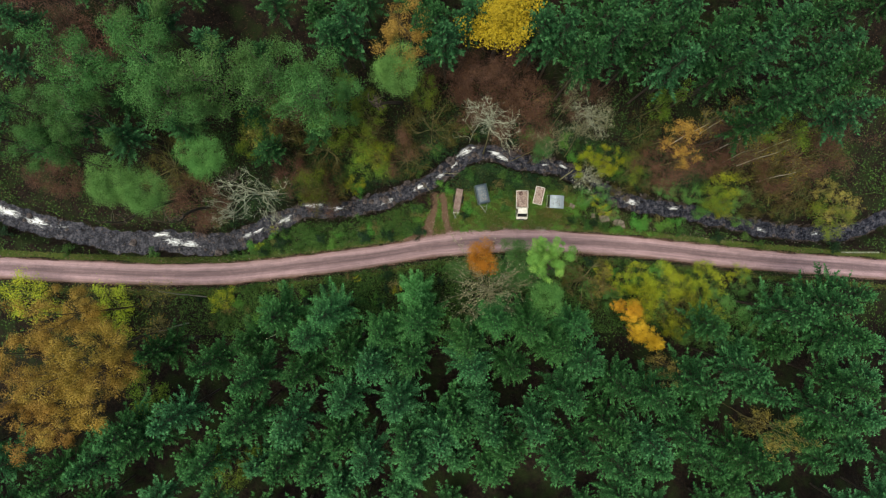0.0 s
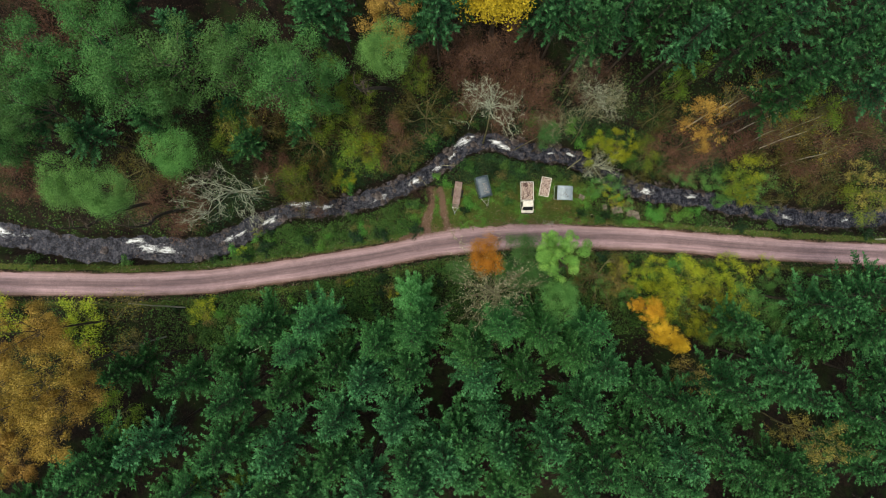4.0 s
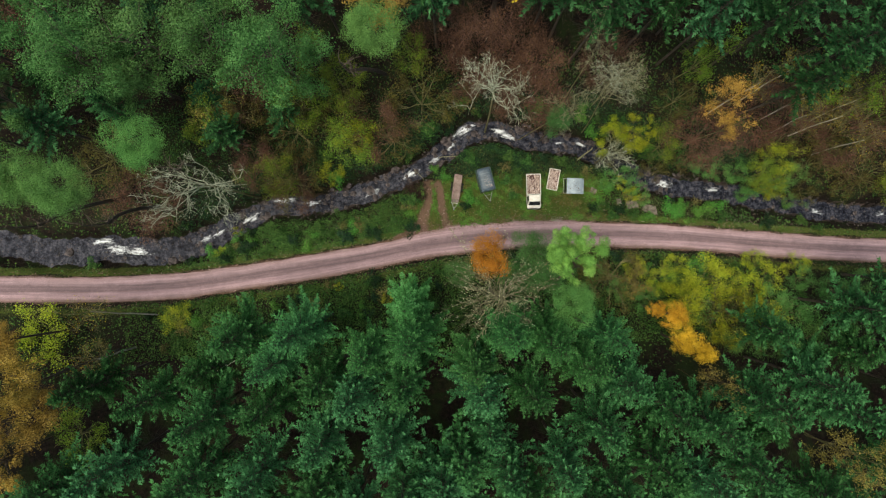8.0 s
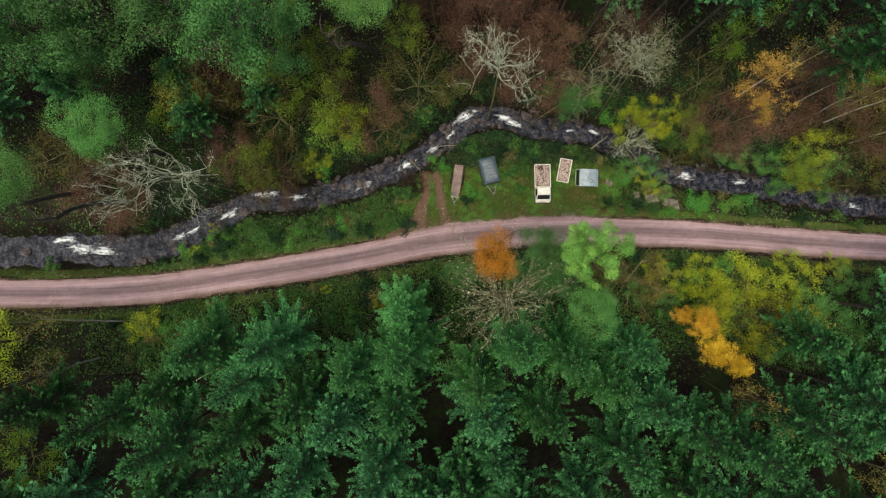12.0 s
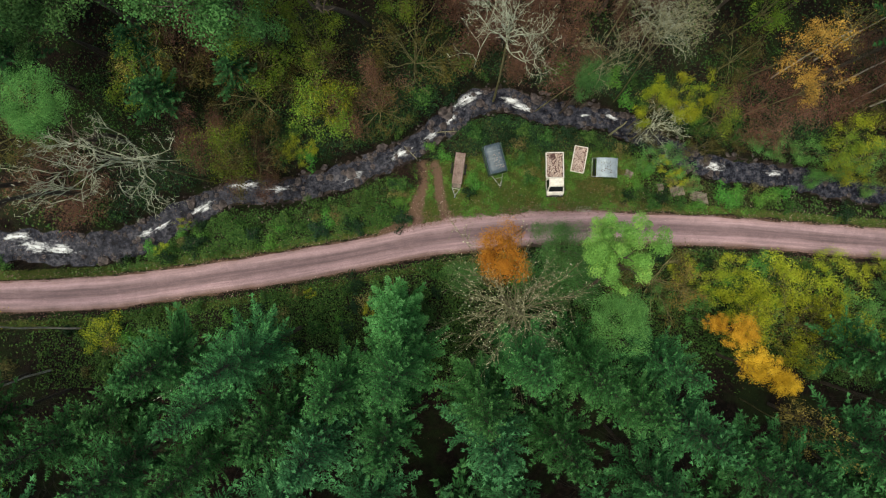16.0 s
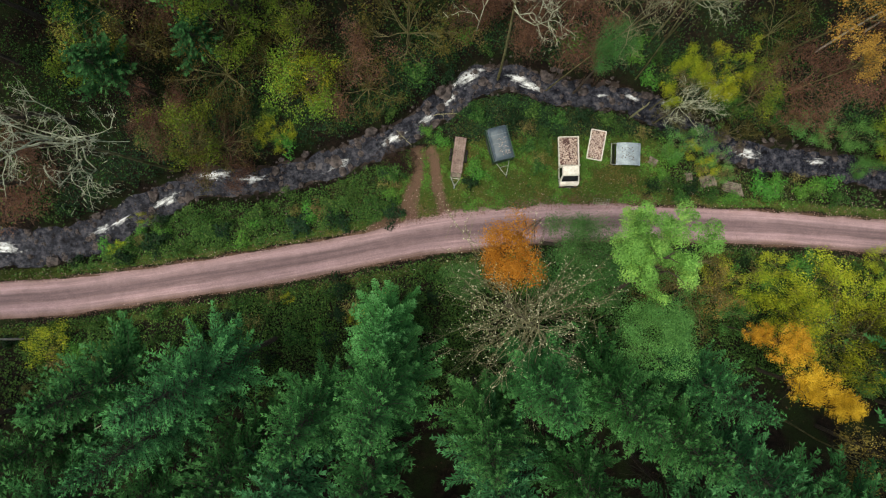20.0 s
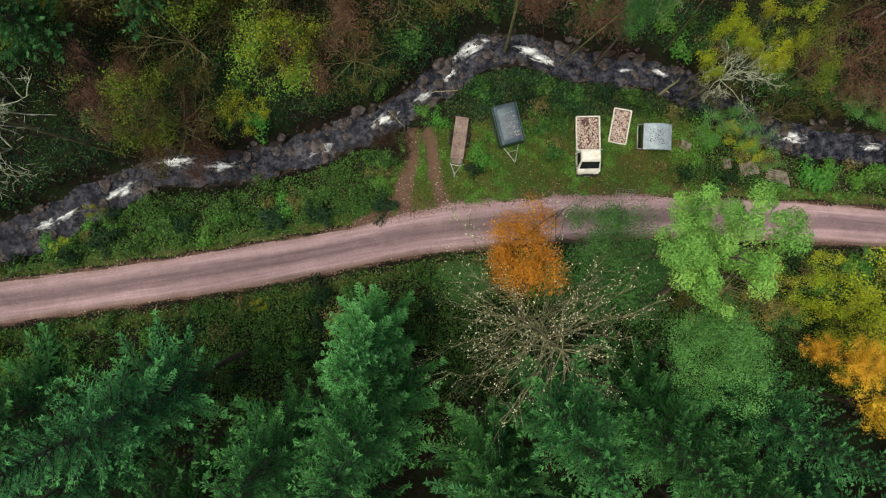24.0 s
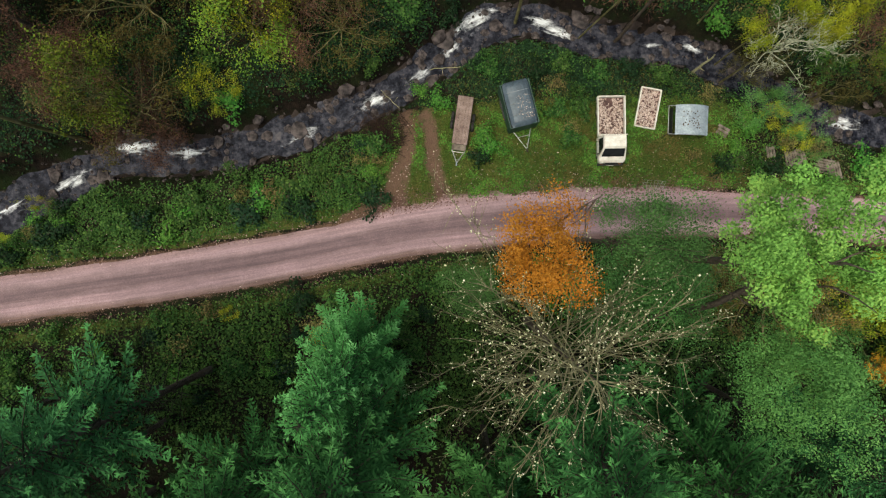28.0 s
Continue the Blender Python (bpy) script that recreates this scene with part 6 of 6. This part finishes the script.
def fallen_log(a, b, r, label, bark):
    za, zb = floor_at(*a), floor_at(*b)
    za, zb = max(za, valley(a[0]) - WATER_DROP) + r, max(zb, valley(b[0]) - WATER_DROP) + r
    k = np.random.default_rng(int(abs(a[0] * 10)))
    pts = [np.array([a[0] + (b[0] - a[0]) * s, a[1] + (b[1] - a[1]) * s, za + (zb - za) * s]) + k.normal(0, 0.03, 3) for s in np.linspace(0, 1, 7)]
    ob = thing("fallen_log", Matrix.Translation(pts[0]), label, "log")
    pts = [p - pts[0] for p in pts]
    part("stem", tubes("stem", [(pts, np.linspace(r, r * 0.55, 7))], bark, 8), None, ob)
    for i in (2, 4):
        d = np.cross(pts[-1] / np.linalg.norm(pts[-1]), (0, 0, 1)) * (0.5 if i == 2 else -0.4)
        part("stub", tubes("stub", [([pts[i], pts[i] + d * 0.6 + (0, 0, 0.1), pts[i] + d + (0, 0, 0.25)], (r * 0.5, r * 0.35, 0.01))], bark, 5), None, ob)
    return ob


fallen_log((18.9, 11.2), (21.6, 13.1), 0.11, "grey fallen trunk lying over the stream bank", BARK_TWIG)
fallen_log((0.2, 12.3), (3.0, 12.4), 0.035, "thin grey pole lying on the bank", BARK_TWIG)
fallen_log((-2.0, 9.3), (-3.4, 10.9), 0.03, "thin grey pole across the water's edge", BARK_TWIG)
fallen_log((14.9, 0.4), (16.8, 1.0), 0.03, "thin dead branch lying on the gravel", BARK_PALE)
fallen_log((-23.5, -12.0), (-29.5, -15.0), 0.09, "dead branch under the spruces", BARK_PALE)


def timber_barrier(m, length):
    ob = thing("timber_barrier", m, "low whitewashed timber barrier between road and stream", "barrier")
    n = int(length / 0.75)
    for i in range(n + 1):
        part("post", block((0.11, 0.11, 0.75), (-length / 2 + i * length / n, 0, 0.3), 0.015), PAINT_BARRIER, ob)
    for z, y in ((0.62, 0.09), (0.62, -0.09), (0.32, 0.08)):
        part("rail", block((length + 0.2, 0.05, 0.12), (0, y, z), 0.012), PAINT_BARRIER, ob)
    return ob


PAINT_BARRIER = surface("flaking_pale_green_paint", (0.14, 0.17, 0.12), (0.42, 0.44, 0.36), 2.5, 0.8, fine=14)
timber_barrier(pose(69.1, -0.56, floor_at(69.1, -0.56), 0, 3.1, 0), 6.0)
